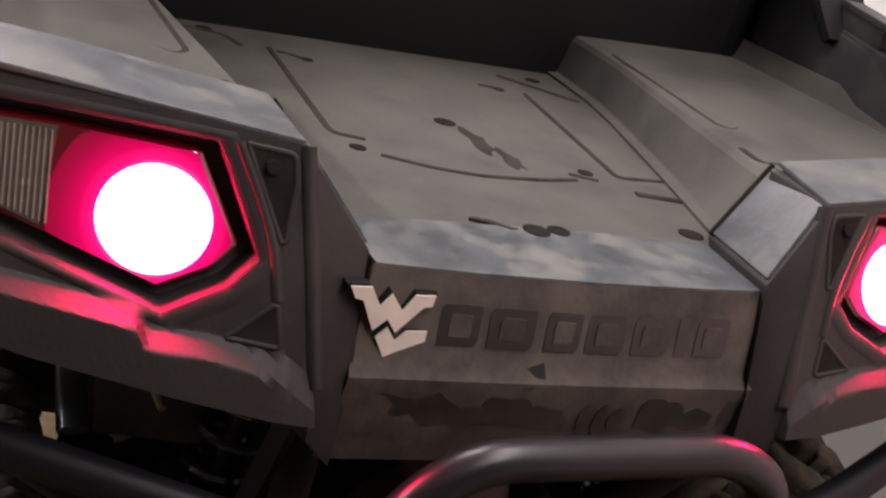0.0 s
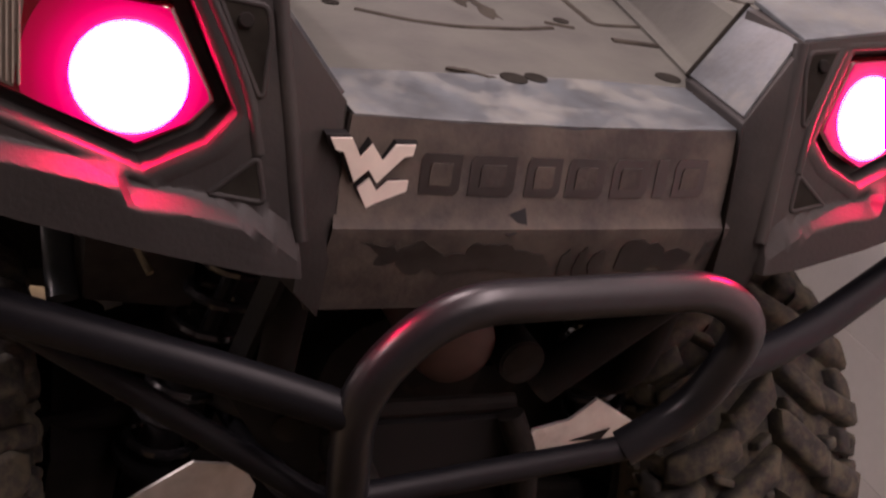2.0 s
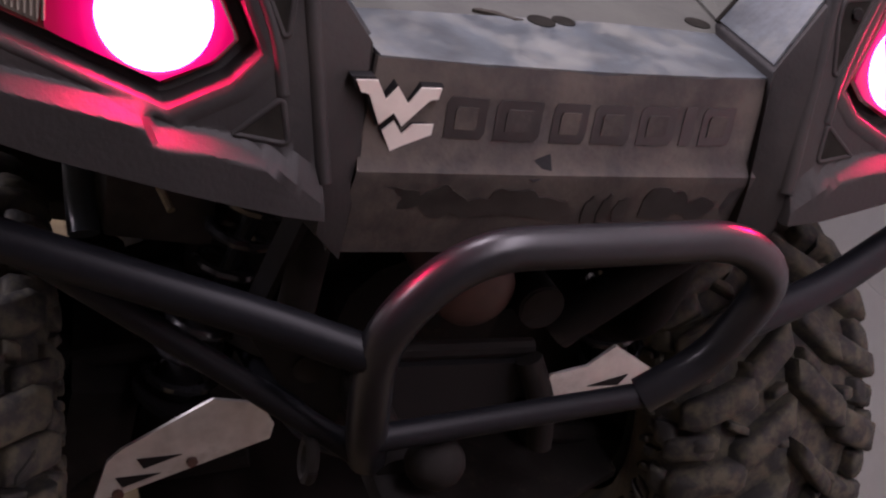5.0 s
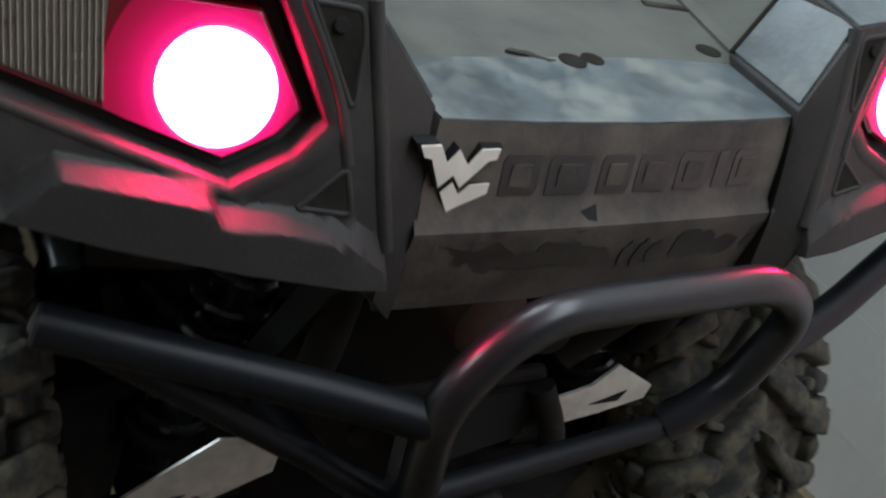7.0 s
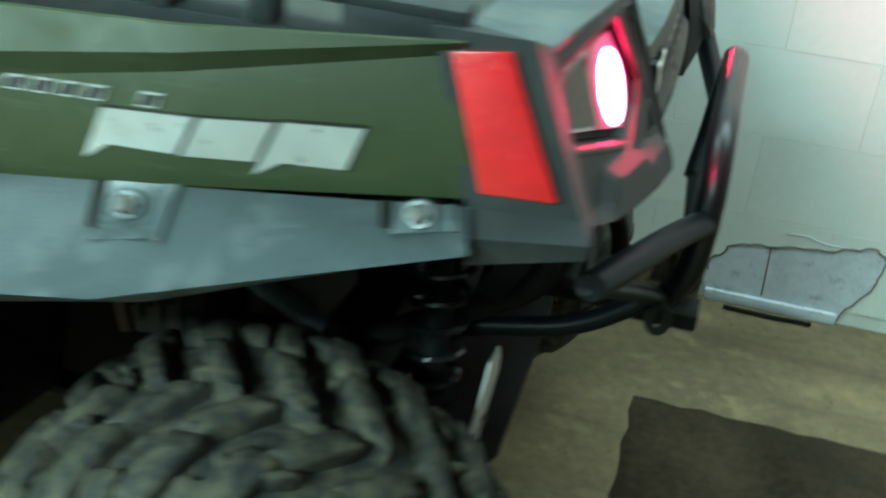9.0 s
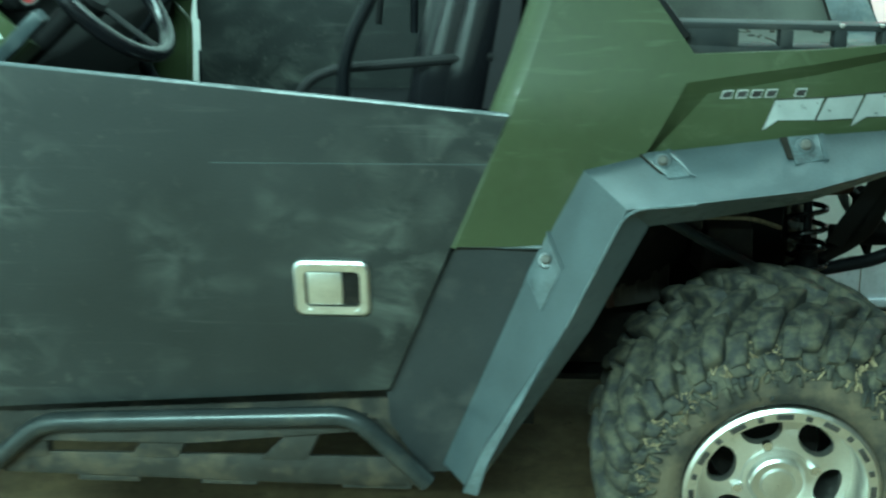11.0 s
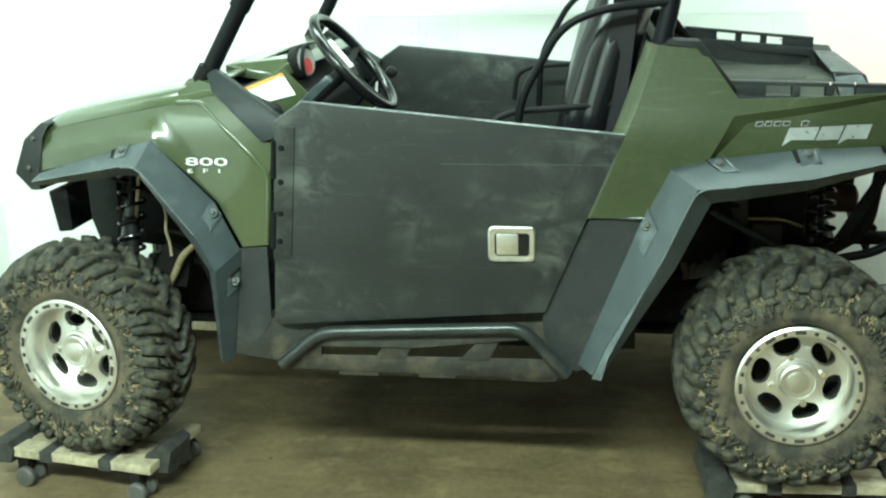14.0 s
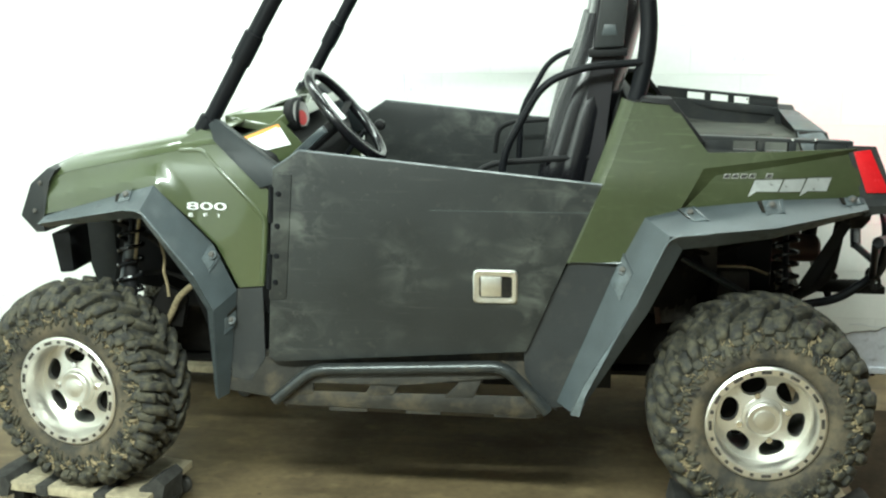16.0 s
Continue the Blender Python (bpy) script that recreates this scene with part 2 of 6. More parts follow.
TIMBER = material("worn_pale_timber", (0.36, 0.31, 0.21), 0.75, vary=0.3, scale=14, bump=0.4, fine=60, dust=(0.1, 0.085, 0.06), dust_amount=0.4, dust_scale=12)
CARPET = material("dark_worn_carpet", (0.03, 0.029, 0.026), 0.95, vary=0.5, scale=25, bump=0.8, fine=120)
# darkened so that the unseen ceiling bounces less light
CEIL = material("darkened_ceiling", (0.3, 0.3, 0.28), 0.8, vary=0.06, bump=0.1)
MUD_CRUST = material("dried_tan_mud", (0.25, 0.20, 0.115), 0.9, vary=0.35, scale=30, bump=0.6, fine=120)
ZINC = material("dull_zinc_bolt", (0.075, 0.07, 0.062), 0.6, 0.3, vary=0.3, scale=40, bump=0.1)
HOT = glowing("lit_bulb_glow", (1.0, 0.012, 0.085), 420.0)
def lit_red(name):
    """Red lens lit from behind: brightest round its bulb."""
    m = glowing(name, (0.8, 0.0, 0.06), 1.0)
    n, l = m.node_tree.nodes, m.node_tree.links
    tc, ln, ramp = n.new("ShaderNodeTexCoord"), n.new("ShaderNodeVectorMath"), n.new("ShaderNodeValToRGB")
    ln.operation = "LENGTH"
    l.new(tc.outputs["Object"], ln.inputs[0])
    mr = n.new("ShaderNodeMapRange")
    mr.inputs[1].default_value, mr.inputs[2].default_value = 0.038, 0.085
    l.new(ln.outputs["Value"], mr.inputs[0])
    l.new(mr.outputs[0], ramp.inputs[0])
    e = ramp.color_ramp.elements
    e[0].position, e[0].color = 0.0, (1.0, 0.20, 0.45, 1)
    e[1].position, e[1].color = 1.0, (0.06, 0.0, 0.005, 1)
    for p, c in ((0.10, (1.0, 0.012, 0.19, 1)), (0.30, (0.56, 0.0, 0.085, 1)), (0.60, (0.22, 0.0, 0.028, 1))):
        q = e.new(p)
        q.color = c
    b = n["Principled BSDF"]
    b.inputs["Base Color"].default_value = (0.16, 0.003, 0.012, 1)
    l.new(ramp.outputs[0], b.inputs["Emission Color"])
    return m


GLOW = lit_red("lit_red_lens")
SILL = material("muddy_sill_plastic", (0.026, 0.025, 0.022), 0.45, vary=0.3, scale=8, bump=0.3, dust=(0.105, 0.083, 0.052), dust_amount=0.36, dust_scale=12, spec=0.3)
CASTING = material("dirty_grey_casting", (0.045, 0.040, 0.035), 0.6, 0.3, vary=0.4, scale=14, bump=0.4, dust=(0.07, 0.058, 0.042), dust_amount=0.3, dust_scale=16)
RUST = material("heat_stained_exhaust", (0.062, 0.033, 0.025), 0.6, 0.25, vary=0.3, scale=14, bump=0.3)
BUMPER = material("glossy_black_bumper_steel", (0.007, 0.0075, 0.009), 0.33, vary=0.3, scale=14, bump=0.008, fine=120, rough_vary=0.06, spec=0.34)
WORN_BAR = material("worn_black_step_bar", (0.035, 0.039, 0.040), 0.24, 0.45, vary=0.3, scale=18, bump=0.05, fine=200, dust=(0.10, 0.085, 0.058), dust_amount=0.25, dust_scale=9)
SMUDGE = material("oily_smudge", (0.022, 0.020, 0.019), 0.45, vary=0.35, scale=30, bump=0.1)
COWL = material("satin_black_cowl_trim", (0.013, 0.0165, 0.018), 0.38, vary=0.2, scale=12, bump=0.1, fine=220, dust=(0.026, 0.029, 0.029), dust_amount=0.3, dust_scale=15, spec=0.2)
COIL = material("black_spring_steel", (0.012, 0.012, 0.013), 0.14, vary=0.2, bump=0.05)

PALE_PLASTIC = material("pale_blue_grey_plastic", (0.042, 0.052, 0.057), 0.42, vary=0.4, scale=24, bump=0.15, fine=150, dust=(0.125, 0.128, 0.11), dust_amount=0.5, dust_scale=19)
POD = material("dusty_lamp_housing_plastic", (0.012, 0.0108, 0.0102), 0.5, vary=0.25, bump=0.15, fine=220, dust=(0.034, 0.029, 0.025), dust_amount=0.38, dust_scale=6, spec=0.3)
# near-black for recesses, holes and bores, their shade put into colour; spots too
GROOVE = material("recess_shade_and_spots", (0.013, 0.012, 0.010), 0.9, vary=0.3, scale=30, bump=0.2, spec=0.05)
# groove shade put into the colour; also serves the bed's dark scuffs
BED_GROOVE = material("bed_groove_shade_and_scuff", (0.026, 0.023, 0.018), 0.85, vary=0.3, scale=30, bump=0.2, spec=0.1)
RELIEF = material("black_relief_plastic", (0.016, 0.013, 0.012), 0.4, vary=0.25, scale=30, bump=0.1)
BADGE = material("silver_badge_film", (0.55, 0.57, 0.57), 0.3, 0.6, vary=0.12, scale=12, bump=0.0)
JOINT_DARK = material("grimy_paint_edge", (0.13, 0.11, 0.085), 0.9, vary=0.3, scale=30, bump=0.2)
RUBBER_PALE = material("grey_caster_rubber", (0.07, 0.067, 0.06), 0.6, vary=0.2, scale=20, bump=0.1)
# dark on purpose: less light comes back from the unseen walls
CLOSING_WALL = material("dark_closing_wall", (0.16, 0.155, 0.145), 0.8, vary=0.1, bump=0.1)


# ---- building tools ----
def finish(bm, name, mat, parent, label="", smooth=True, angle=35):
    bmesh.ops.remove_doubles(bm, verts=bm.verts, dist=0.00005)
    bmesh.ops.recalc_face_normals(bm, faces=bm.faces)
    me = bpy.data.meshes.new(name)
    if smooth:
        lim = radians(angle)
        for f in bm.faces:
            f.smooth = True
        for e in bm.edges:
            e.smooth = len(e.link_faces) == 2 and e.calc_face_angle(0) < lim
    bm.to_mesh(me)
    bm.free()
    me.materials.append(mat)
    ob = new(name, me)
    if parent:
        ob.parent = parent
    if label:
        ob["label"] = label
    return ob


def part(name, bm, mat, parent, label="", **k):
    return finish(bm, name, mat, parent, label, **k)


def thing(name, label, category, at=(0, 0, 0), group="", kind=""):
    ob = new(name)
    ob.location = at
    return tagged(ob, label, category, group, kind)


def box(x0, x1, y0, y1, z0, z1, bevel=0.0, bm=None):
    bm = bm or bmesh.new()
    r = bmesh.ops.create_cube(bm, size=1)
    for v in r["verts"]:
        v.co = Vector(((x0 + x1) / 2 + v.co.x * (x1 - x0), (y0 + y1) / 2 + v.co.y * (y1 - y0), (z0 + z1) / 2 + v.co.z * (z1 - z0)))
    if bevel:
        es = list({e for v in r["verts"] for e in v.link_edges})
        bmesh.ops.bevel(bm, geom=es, offset=bevel, segments=2, affect="EDGES", profile=0.6)
    return bm


def slab(ring_a, ring_b, bm=None, bevel=0.0):
    """A closed body between two rings of the same count."""
    bm = bm or bmesh.new()
    a = [bm.verts.new(p) for p in ring_a]
    b = [bm.verts.new(p) for p in ring_b]
    n = len(a)
    fs = [bm.faces.new(a), bm.faces.new(b[::-1])]
    for i in range(n):
        fs.append(bm.faces.new((a[i], b[i], b[(i + 1) % n], a[(i + 1) % n])))
    if bevel:
        es = list({e for f in fs for e in f.edges})
        bmesh.ops.bevel(bm, geom=es, offset=bevel, segments=2, affect="EDGES", profile=0.6, clamp_overlap=True)
    return bm


def plate_xz(pts, y0, y1, bevel=0.0, bm=None):
    return slab([(x, y0, z) for x, z in pts], [(x, y1, z) for x, z in pts], bm, bevel)


def plate_yz(pts, x0, x1, bevel=0.0, bm=None):
    return slab([(x0, y, z) for y, z in pts], [(x1, y, z) for y, z in pts], bm, bevel)


def plate_xy(pts, z0, z1, bevel=0.0, bm=None):
    return slab([(x, y, z0) for x, y in pts], [(x, y, z1) for x, y in pts], bm, bevel)


def loft(rings, bm=None, closed=True, caps=True):
    bm = bm or bmesh.new()
    vs = [[bm.verts.new(p) for p in r] for r in rings]
    n = len(vs[0])
    for a, b in zip(vs, vs[1:]):
        for i in range(n if closed else n - 1):
            j = (i + 1) % n
            try:
                bm.faces.new((a[i], a[j], b[j], b[i]))
            except ValueError:
                pass
    if caps and closed:
        bm.faces.new(vs[0][::-1])
        bm.faces.new(vs[-1])
    return bm


def shell(rows, thick, bm=None):
    """A sheet through rows of points, given a thickness along its normals."""
    bm = bm or bmesh.new()
    vs = [[bm.verts.new(p) for p in r] for r in rows]
    fs = []
    for a, b in zip(vs, vs[1:]):
        for i in range(len(a) - 1):
            fs.append(bm.faces.new((a[i], a[i + 1], b[i + 1], b[i])))
    bmesh.ops.recalc_face_normals(bm, faces=fs)
    bmesh.ops.solidify(bm, geom=fs, thickness=thick)
    return bm


def rounded(points, radius, steps=6):
    """A path of points with its corners rounded."""
    pts = [Vector(p) for p in points]
    out = [pts[0]]
    for a, b, c in zip(pts, pts[1:], pts[2:]):
        u, w = (a - b), (c - b)
        r = min(radius, u.length * 0.48, w.length * 0.48)
        p, q = b + u.normalized() * r, b + w.normalized() * r
        for i in range(steps + 1):
            t = i / steps
            out.append((1 - t) ** 2 * p + 2 * t * (1 - t) * b + t * t * q)
    out.append(pts[-1])
    return out


def tube(points, radius, bend=0.06, sides=16, bm=None, flat=1.0, loop=False):
    pts = rounded(points, bend) if bend else [Vector(p) for p in points]
    rings = []
    ref = None
    n = len(pts)
    for i, p in enumerate(pts):
        if loop:
            d = (pts[(i + 1) % n] - pts[i - 1]).normalized()
        else:
            d = (pts[min(i + 1, n - 1)] - pts[max(i - 1, 0)]).normalized()
        if ref is None:
            ref = Vector((0, 0, 1)) if abs(d.z) < 0.9 else Vector((1, 0, 0))
        side = d.cross(ref).normalized()
        up = side.cross(d).normalized()
        ref = up
        rings.append([p + side * math.cos(a) * radius + up * math.sin(a) * radius * flat for a in (math.tau * k / sides for k in range(sides))])
    if loop:
        rings.append(rings[0])
    return loft(rings, bm, caps=not loop)


def lathe_y(profile, segs=64, centre=(0, 0, 0), bm=None):
    """Turns (radius, y) round the y axis."""
    bm = bm or bmesh.new()
    cx, cy, cz = centre
    rings = [[(cx + r * math.cos(a), cy + y, cz + r * math.sin(a)) for r, y in profile] for a in (math.tau * k / segs for k in range(segs))]
    vs = [[bm.verts.new(p) for p in r] for r in rings]
    for k in range(segs):
        a, b = vs[k], vs[(k + 1) % segs]
        for i in range(len(profile) - 1):
            bm.faces.new((a[i], a[i + 1], b[i + 1], b[i]))
    return bm


def disc(centre, normal, radius, depth, sides=24, bm=None, bevel=0.0):
    """A short cylinder that stands on centre along normal."""
    bm = bm or bmesh.new()
    m = Vector(normal).to_track_quat("Z", "Y").to_matrix().to_4x4()
    m.translation = Vector(centre)
    def ring(r, z):
        return [m @ Vector((r * math.cos(a), r * math.sin(a), z)) for a in (math.tau * k / sides for k in range(sides))]
    if bevel:
        return loft([ring(radius, 0), ring(radius, depth - bevel), ring(radius - bevel, depth)], bm)
    return loft([ring(radius, 0), ring(radius, depth)], bm)


def lettering(text, size, m, depth=0.002, shear=0.0):
    cu = bpy.data.curves.new("lettering", "FONT")
    cu.body, cu.size, cu.extrude, cu.shear = text, size, depth, shear
    ob = bpy.data.objects.new("lettering", cu)
    me = bpy.data.meshes.new_from_object(ob)
    bm = bmesh.new()
    bm.from_mesh(me)
    bm.transform(m)
    bpy.data.objects.remove(ob)
    return bm


def interp(x, pairs):
    if x <= pairs[0][0]:
        return pairs[0][1]
    for (a, p), (b, q) in zip(pairs, pairs[1:]):
        if x <= b:
            return p + (q - p) * (x - a) / (b - a)
    return pairs[-1][1]


def sheet(pts, depth, s, thick=0.006, cut=0.05, bm=None):
    """A body panel: an outline in (x, z), gridded, bent to the half width depth(x, z) on side s."""
    whole, bm = bm, bmesh.new()
    bm.faces.new([bm.verts.new((x, 0, z)) for x, z in pts])
    lo_x, hi_x = min(p[0] for p in pts), max(p[0] for p in pts)
    lo_z, hi_z = min(p[1] for p in pts), max(p[1] for p in pts)
    for axis, lo, hi in ((0, lo_x, hi_x), (2, lo_z, hi_z)):
        k = math.floor(lo / cut) + 1
        while k * cut < hi:
            co, no = [0, 0, 0], [0, 0, 0]
            co[axis], no[axis] = k * cut, 1
            bmesh.ops.bisect_plane(bm, geom=bm.verts[:] + bm.edges[:] + bm.faces[:], plane_co=co, plane_no=no)
            k += 1
    for v in bm.verts:
        v.co.y = s * depth(v.co.x, v.co.z)
    bmesh.ops.recalc_face_normals(bm, faces=bm.faces)
    r = bmesh.ops.extrude_face_region(bm, geom=bm.faces[:])
    for v in r["geom"]:
        if isinstance(v, bmesh.types.BMVert):
            v.co.y -= s * thick
    if whole is None:
        return bm
    me = bpy.data.meshes.new("piece")
    bm.to_mesh(me)
    bm.free()
    whole.from_mesh(me)
    bpy.data.meshes.remove(me)
    return whole

# ---- the room ----
WALL_Y = 0.985
tagged(finish(box(-3.3, 5.0, -6.0, 1.2, -0.2, 0.0), "floor", FLOOR, None, smooth=False), "stained brown shop floor", "floor", kind="structure")
tagged(finish(box(-3.3, 5.0, WALL_Y + 0.0016, 1.2, 0, CEILING), "wall_back", JOINT, None, smooth=False), "white painted block wall", "wall", kind="structure")
tagged(finish(box(-3.5, -3.12, -6.0, 1.2, 0, CEILING), "wall_front", PLASTER, None, smooth=False), "plain white painted wall", "wall", kind="structure")
# unseen walls and ceiling that close the room, dark to limit fill light
tagged(finish(box(4.8, 5.0, -6.0, 1.2, 0, CEILING), "wall_rear", CLOSING_WALL, None, smooth=False), "unseen closing wall, dark grey to cut bounce light", "wall", kind="structure")
tagged(finish(box(-3.5, 5.0, -6.2, -6.0, 0, CEILING), "wall_aisle", CLOSING_WALL, None, smooth=False), "unseen closing wall, dark grey to cut bounce light", "wall", kind="structure")
tagged(finish(box(-3.5, 5.0, -6.2, 1.2, CEILING, CEILING + 0.15), "ceiling", CEIL, None, smooth=False), "unseen ceiling, darkened to cut bounce light", "ceiling", kind="structure")

# trim, stains and the peeled patch at the foot of the block wall
tagged(finish(box(-3.1, 0.477, WALL_Y - 0.022, WALL_Y + 0.01, 0.0, 0.100, 0.004), "baseboard", SKIRT, None), "worn brown baseboard along the block wall", "baseboard", kind="structure")
tagged(finish(box(0.49, 0.80, WALL_Y - 0.012, WALL_Y + 0.01, 0.0, 0.028, 0.003), "trim", PEELED, None), "broken grey strip at the foot of the wall", "trim", kind="structure")
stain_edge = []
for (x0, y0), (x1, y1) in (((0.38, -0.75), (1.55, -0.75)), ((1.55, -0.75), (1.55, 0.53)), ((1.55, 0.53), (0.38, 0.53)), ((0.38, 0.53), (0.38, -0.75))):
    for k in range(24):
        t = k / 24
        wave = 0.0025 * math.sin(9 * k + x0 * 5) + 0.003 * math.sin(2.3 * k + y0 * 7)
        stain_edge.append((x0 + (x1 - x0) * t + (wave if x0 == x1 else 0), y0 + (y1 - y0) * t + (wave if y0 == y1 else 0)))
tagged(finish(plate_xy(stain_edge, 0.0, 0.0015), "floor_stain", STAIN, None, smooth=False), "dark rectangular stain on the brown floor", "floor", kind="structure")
rng = random.Random(5)
edge = []
outline = [(0.482, 0.03), (0.484, 0.10), (0.53, 0.155), (0.615, 0.172), (0.74, 0.190), (0.84, 0.215), (0.874, 0.192), (0.862, 0.12), (0.802, 0.012), (0.70, 0.028)]
for (x0, z0), (x1, z1) in zip(outline, outline[1:] + outline[:1]):
    for k in range(7):
        edge.append((x0 + (x1 - x0) * k / 7 + rng.uniform(-0.004, 0.004), z0 + (z1 - z0) * k / 7 + rng.uniform(-0.004, 0.004)))
patch = tagged(finish(plate_xz(edge, WALL_Y - 0.002, WALL_Y + 0.004), "peeled_patch", PEELED, None, smooth=False), "patch of bare grey block where the white paint has peeled", "wall", kind="structure")
bm = tube([(x, WALL_Y - 0.002, z) for x, z in edge[5:-7]], 0.0022, 0, 6)
finish(bm, "paint_edge", JOINT_DARK, patch)
finish(tube([(0.616, WALL_Y - 0.0015, 0.172), (0.622, WALL_Y - 0.0015, 0.035)], 0.002, 0, 6), "block_joint", JOINT_DARK, patch)

# ---- the vehicle: x runs from nose to tail, y to its right side, w is the distance from its middle ----
car = thing("utility_vehicle", "green and black two-seat off-road side-by-side, dusty, parked on wheel dollies", "off-road vehicle")
BOTH = (-1, 1)


def half_width(x, z):
    w = interp(x, [(-2.12, 0.60), (-1.95, 0.68), (-1.7, 0.725), (-1.45, 0.735), (-0.5, 0.735), (-0.25, 0.712), (0.0, 0.682), (0.2, 0.632), (0.34, 0.6)])
    if z > 1.13:
        w -= (z - 1.09) * 0.45
    elif z > 1.05:
        w -= 0.45 * (z - 1.05) ** 2 / 0.16
    return w


SHOULDER = [(-0.265, 1.0), (-0.20, 1.119), (0.215, 1.164)]
CREASE = [(-0.255, 1.0), (-0.165, 1.098), (0.215, 1.150)]


def rear_half_width(x, z):
    """The quarter panel: a shoulder that overhangs the flat side below it."""
    over = max(0.0, min(1.0, (z - interp(x, CREASE)) / max(0.002, interp(x, SHOULDER) - interp(x, CREASE))))
    if x < -0.262:
        over = 1.0
    return half_width(x, z) - 0.004 + 0.02 * over


ARCH = [(-2.08, 1.015), (-1.862, 1.060), (-1.74, 1.088), (-1.70, 1.090), (-1.643, 1.050), (-1.57, 0.975), (-1.50, 0.88), (-1.45, 0.74)]


def fender_half_width(x, z):
    """The fender swells outwards over the wheel below a soft crease."""
    d = max(0.0, min(1.0, (interp(x, ARCH) - z) / 0.042 + 0.5))
    d = d * d * (3 - 2 * d)
    return half_width(x, z) - 0.007 + 0.017 * d * interp(x, [(-1.675, 1.0), (-1.60, 0.0)])


# body panels
for s in BOTH:
    bm = sheet([(-0.548, 0.866), (-0.40, 0.866), (-0.372, 0.935), (-0.335, 0.99), (-0.265, 0.998), (-0.265, 1.0), (-0.20, 1.119), (0.215, 1.164), (0.0, 1.160), (-0.188, 1.158), (-0.285, 1.29), (-0.385, 1.287), (-0.44, 1.135), (-0.464, 1.078)], rear_half_width, s, cut=0.04)
    sheet([(-0.265, 1.0), (-0.255, 1.0), (-0.165, 1.098), (0.215, 1.150), (0.215, 1.164), (-0.20, 1.119)], rear_half_width, s, cut=0.04, bm=bm)
    sheet([(-0.255, 1.0), (0.0, 1.025), (0.235, 1.035), (0.215, 1.150), (-0.165, 1.098)], rear_half_width, s, cut=0.04, bm=bm)
    part("quarter_panel", bm, GREEN_DULL, car, "scuffed olive green painted panel", angle=14)
    rows = []
    for x, z in ((-0.552, 0.862), (-0.505, 0.975), (-0.464, 1.078), (-0.442, 1.135), (-0.388, 1.288)):
        w = rear_half_width(x, z)
        rows.append([(x + 0.003, s * (w + 0.0005), z), (x - 0.012, s * (w - 0.004), z + 0.004), (x - 0.026, s * (w - 0.018), z + 0.008), (x - 0.028, s * (w - 0.05), z + 0.008)])
    part("panel_edge", shell(rows, 0.004), GREEN_DULL, car, angle=50)
    part("panel_seam", tube([(-0.553, s * 0.739, 0.864), (-0.405, s * 0.742, 0.864)], 0.004, 0, 8), FLARE_PALE, car)
    part("lower_quarter_panel", sheet([(-0.668, 0.60), (-0.665, 0.54), (-0.61, 0.44), (-0.56, 0.445), (-0.40, 0.86), (-0.55, 0.86)], half_width, s), BLACK, car)
    part("front_fender", sheet([(-2.083, 0.945), (-1.76, 1.035), (-1.70, 1.05), (-1.535, 0.885), (-1.475, 0.765), (-1.403, 0.772), (-1.388, 0.965), (-1.43, 1.012), (-1.572, 1.154), (-1.628, 1.151), (-1.714, 1.134), (-1.904, 1.096), (-2.02, 1.070), (-2.06, 1.044)], fender_half_width, s, cut=0.02), GREEN, car, "olive green painted fender", angle=20)
    part("lower_fender_trim", sheet([(-1.485, 0.762), (-1.503, 0.60), (-1.505, 0.50), (-1.45, 0.49), (-1.405, 0.56), (-1.405, 0.768)], half_width, s), BLACK, car)
    part("fender_edge", sheet([(-1.388, 0.965), (-1.375, 1.04), (-1.40, 1.066), (-1.527, 1.192), (-1.585, 1.205), (-1.64, 1.175), (-1.628, 1.151), (-1.572, 1.154), (-1.43, 1.012)], lambda x, z: half_width(x, z) - 0.007, s, cut=0.04), GREEN, car)
    part("fender_crease", tube([(x, s * (fender_half_width(x, z) - 0.004), z) for x, z in ((-1.640, 1.148), (-1.575, 1.150), (-1.50, 1.080), (-1.43, 1.010), (-1.392, 0.962), (-1.398, 0.88), (-1.408, 0.78))], 0.0080, 0.018, 14), GREEN, car)
    part("cowl_trim", slab([(-1.556, s * 0.685, 1.222), (-1.535, s * 0.678, 1.236), (-1.352, s * 0.728, 1.112), (-1.356, s * 0.742, 1.065), (-1.40, s * 0.742, 1.052), (-1.533, s * 0.718, 1.180)], [(-1.556, s * 0.62, 1.215), (-1.535, s * 0.62, 1.226), (-1.352, s * 0.66, 1.10), (-1.356, s * 0.66, 1.05), (-1.40, s * 0.66, 1.04), (-1.533, s * 0.62, 1.165)], bevel=0.004), COWL, car)
    part("rocker_panel", loft([[(x, s * (w - 0.02), z0), (x, s * w, z0 + 0.01), (x, s * (w - 0.005), z1), (x, s * (w - 0.12), z1), (x, s * (w - 0.12), z0)] for x, w, z0, z1 in ((-1.515, 0.733, 0.452, 0.51), (-1.40, 0.737, 0.437, 0.565), (-1.33, 0.712, 0.445, 0.57), (-1.27, 0.710, 0.505, 0.572), (-0.70, 0.70, 0.515, 0.60), (-0.655, 0.70, 0.47, 0.60), (-0.575, 0.72, 0.42, 0.45))]), SILL, car, "muddy black plastic sill")

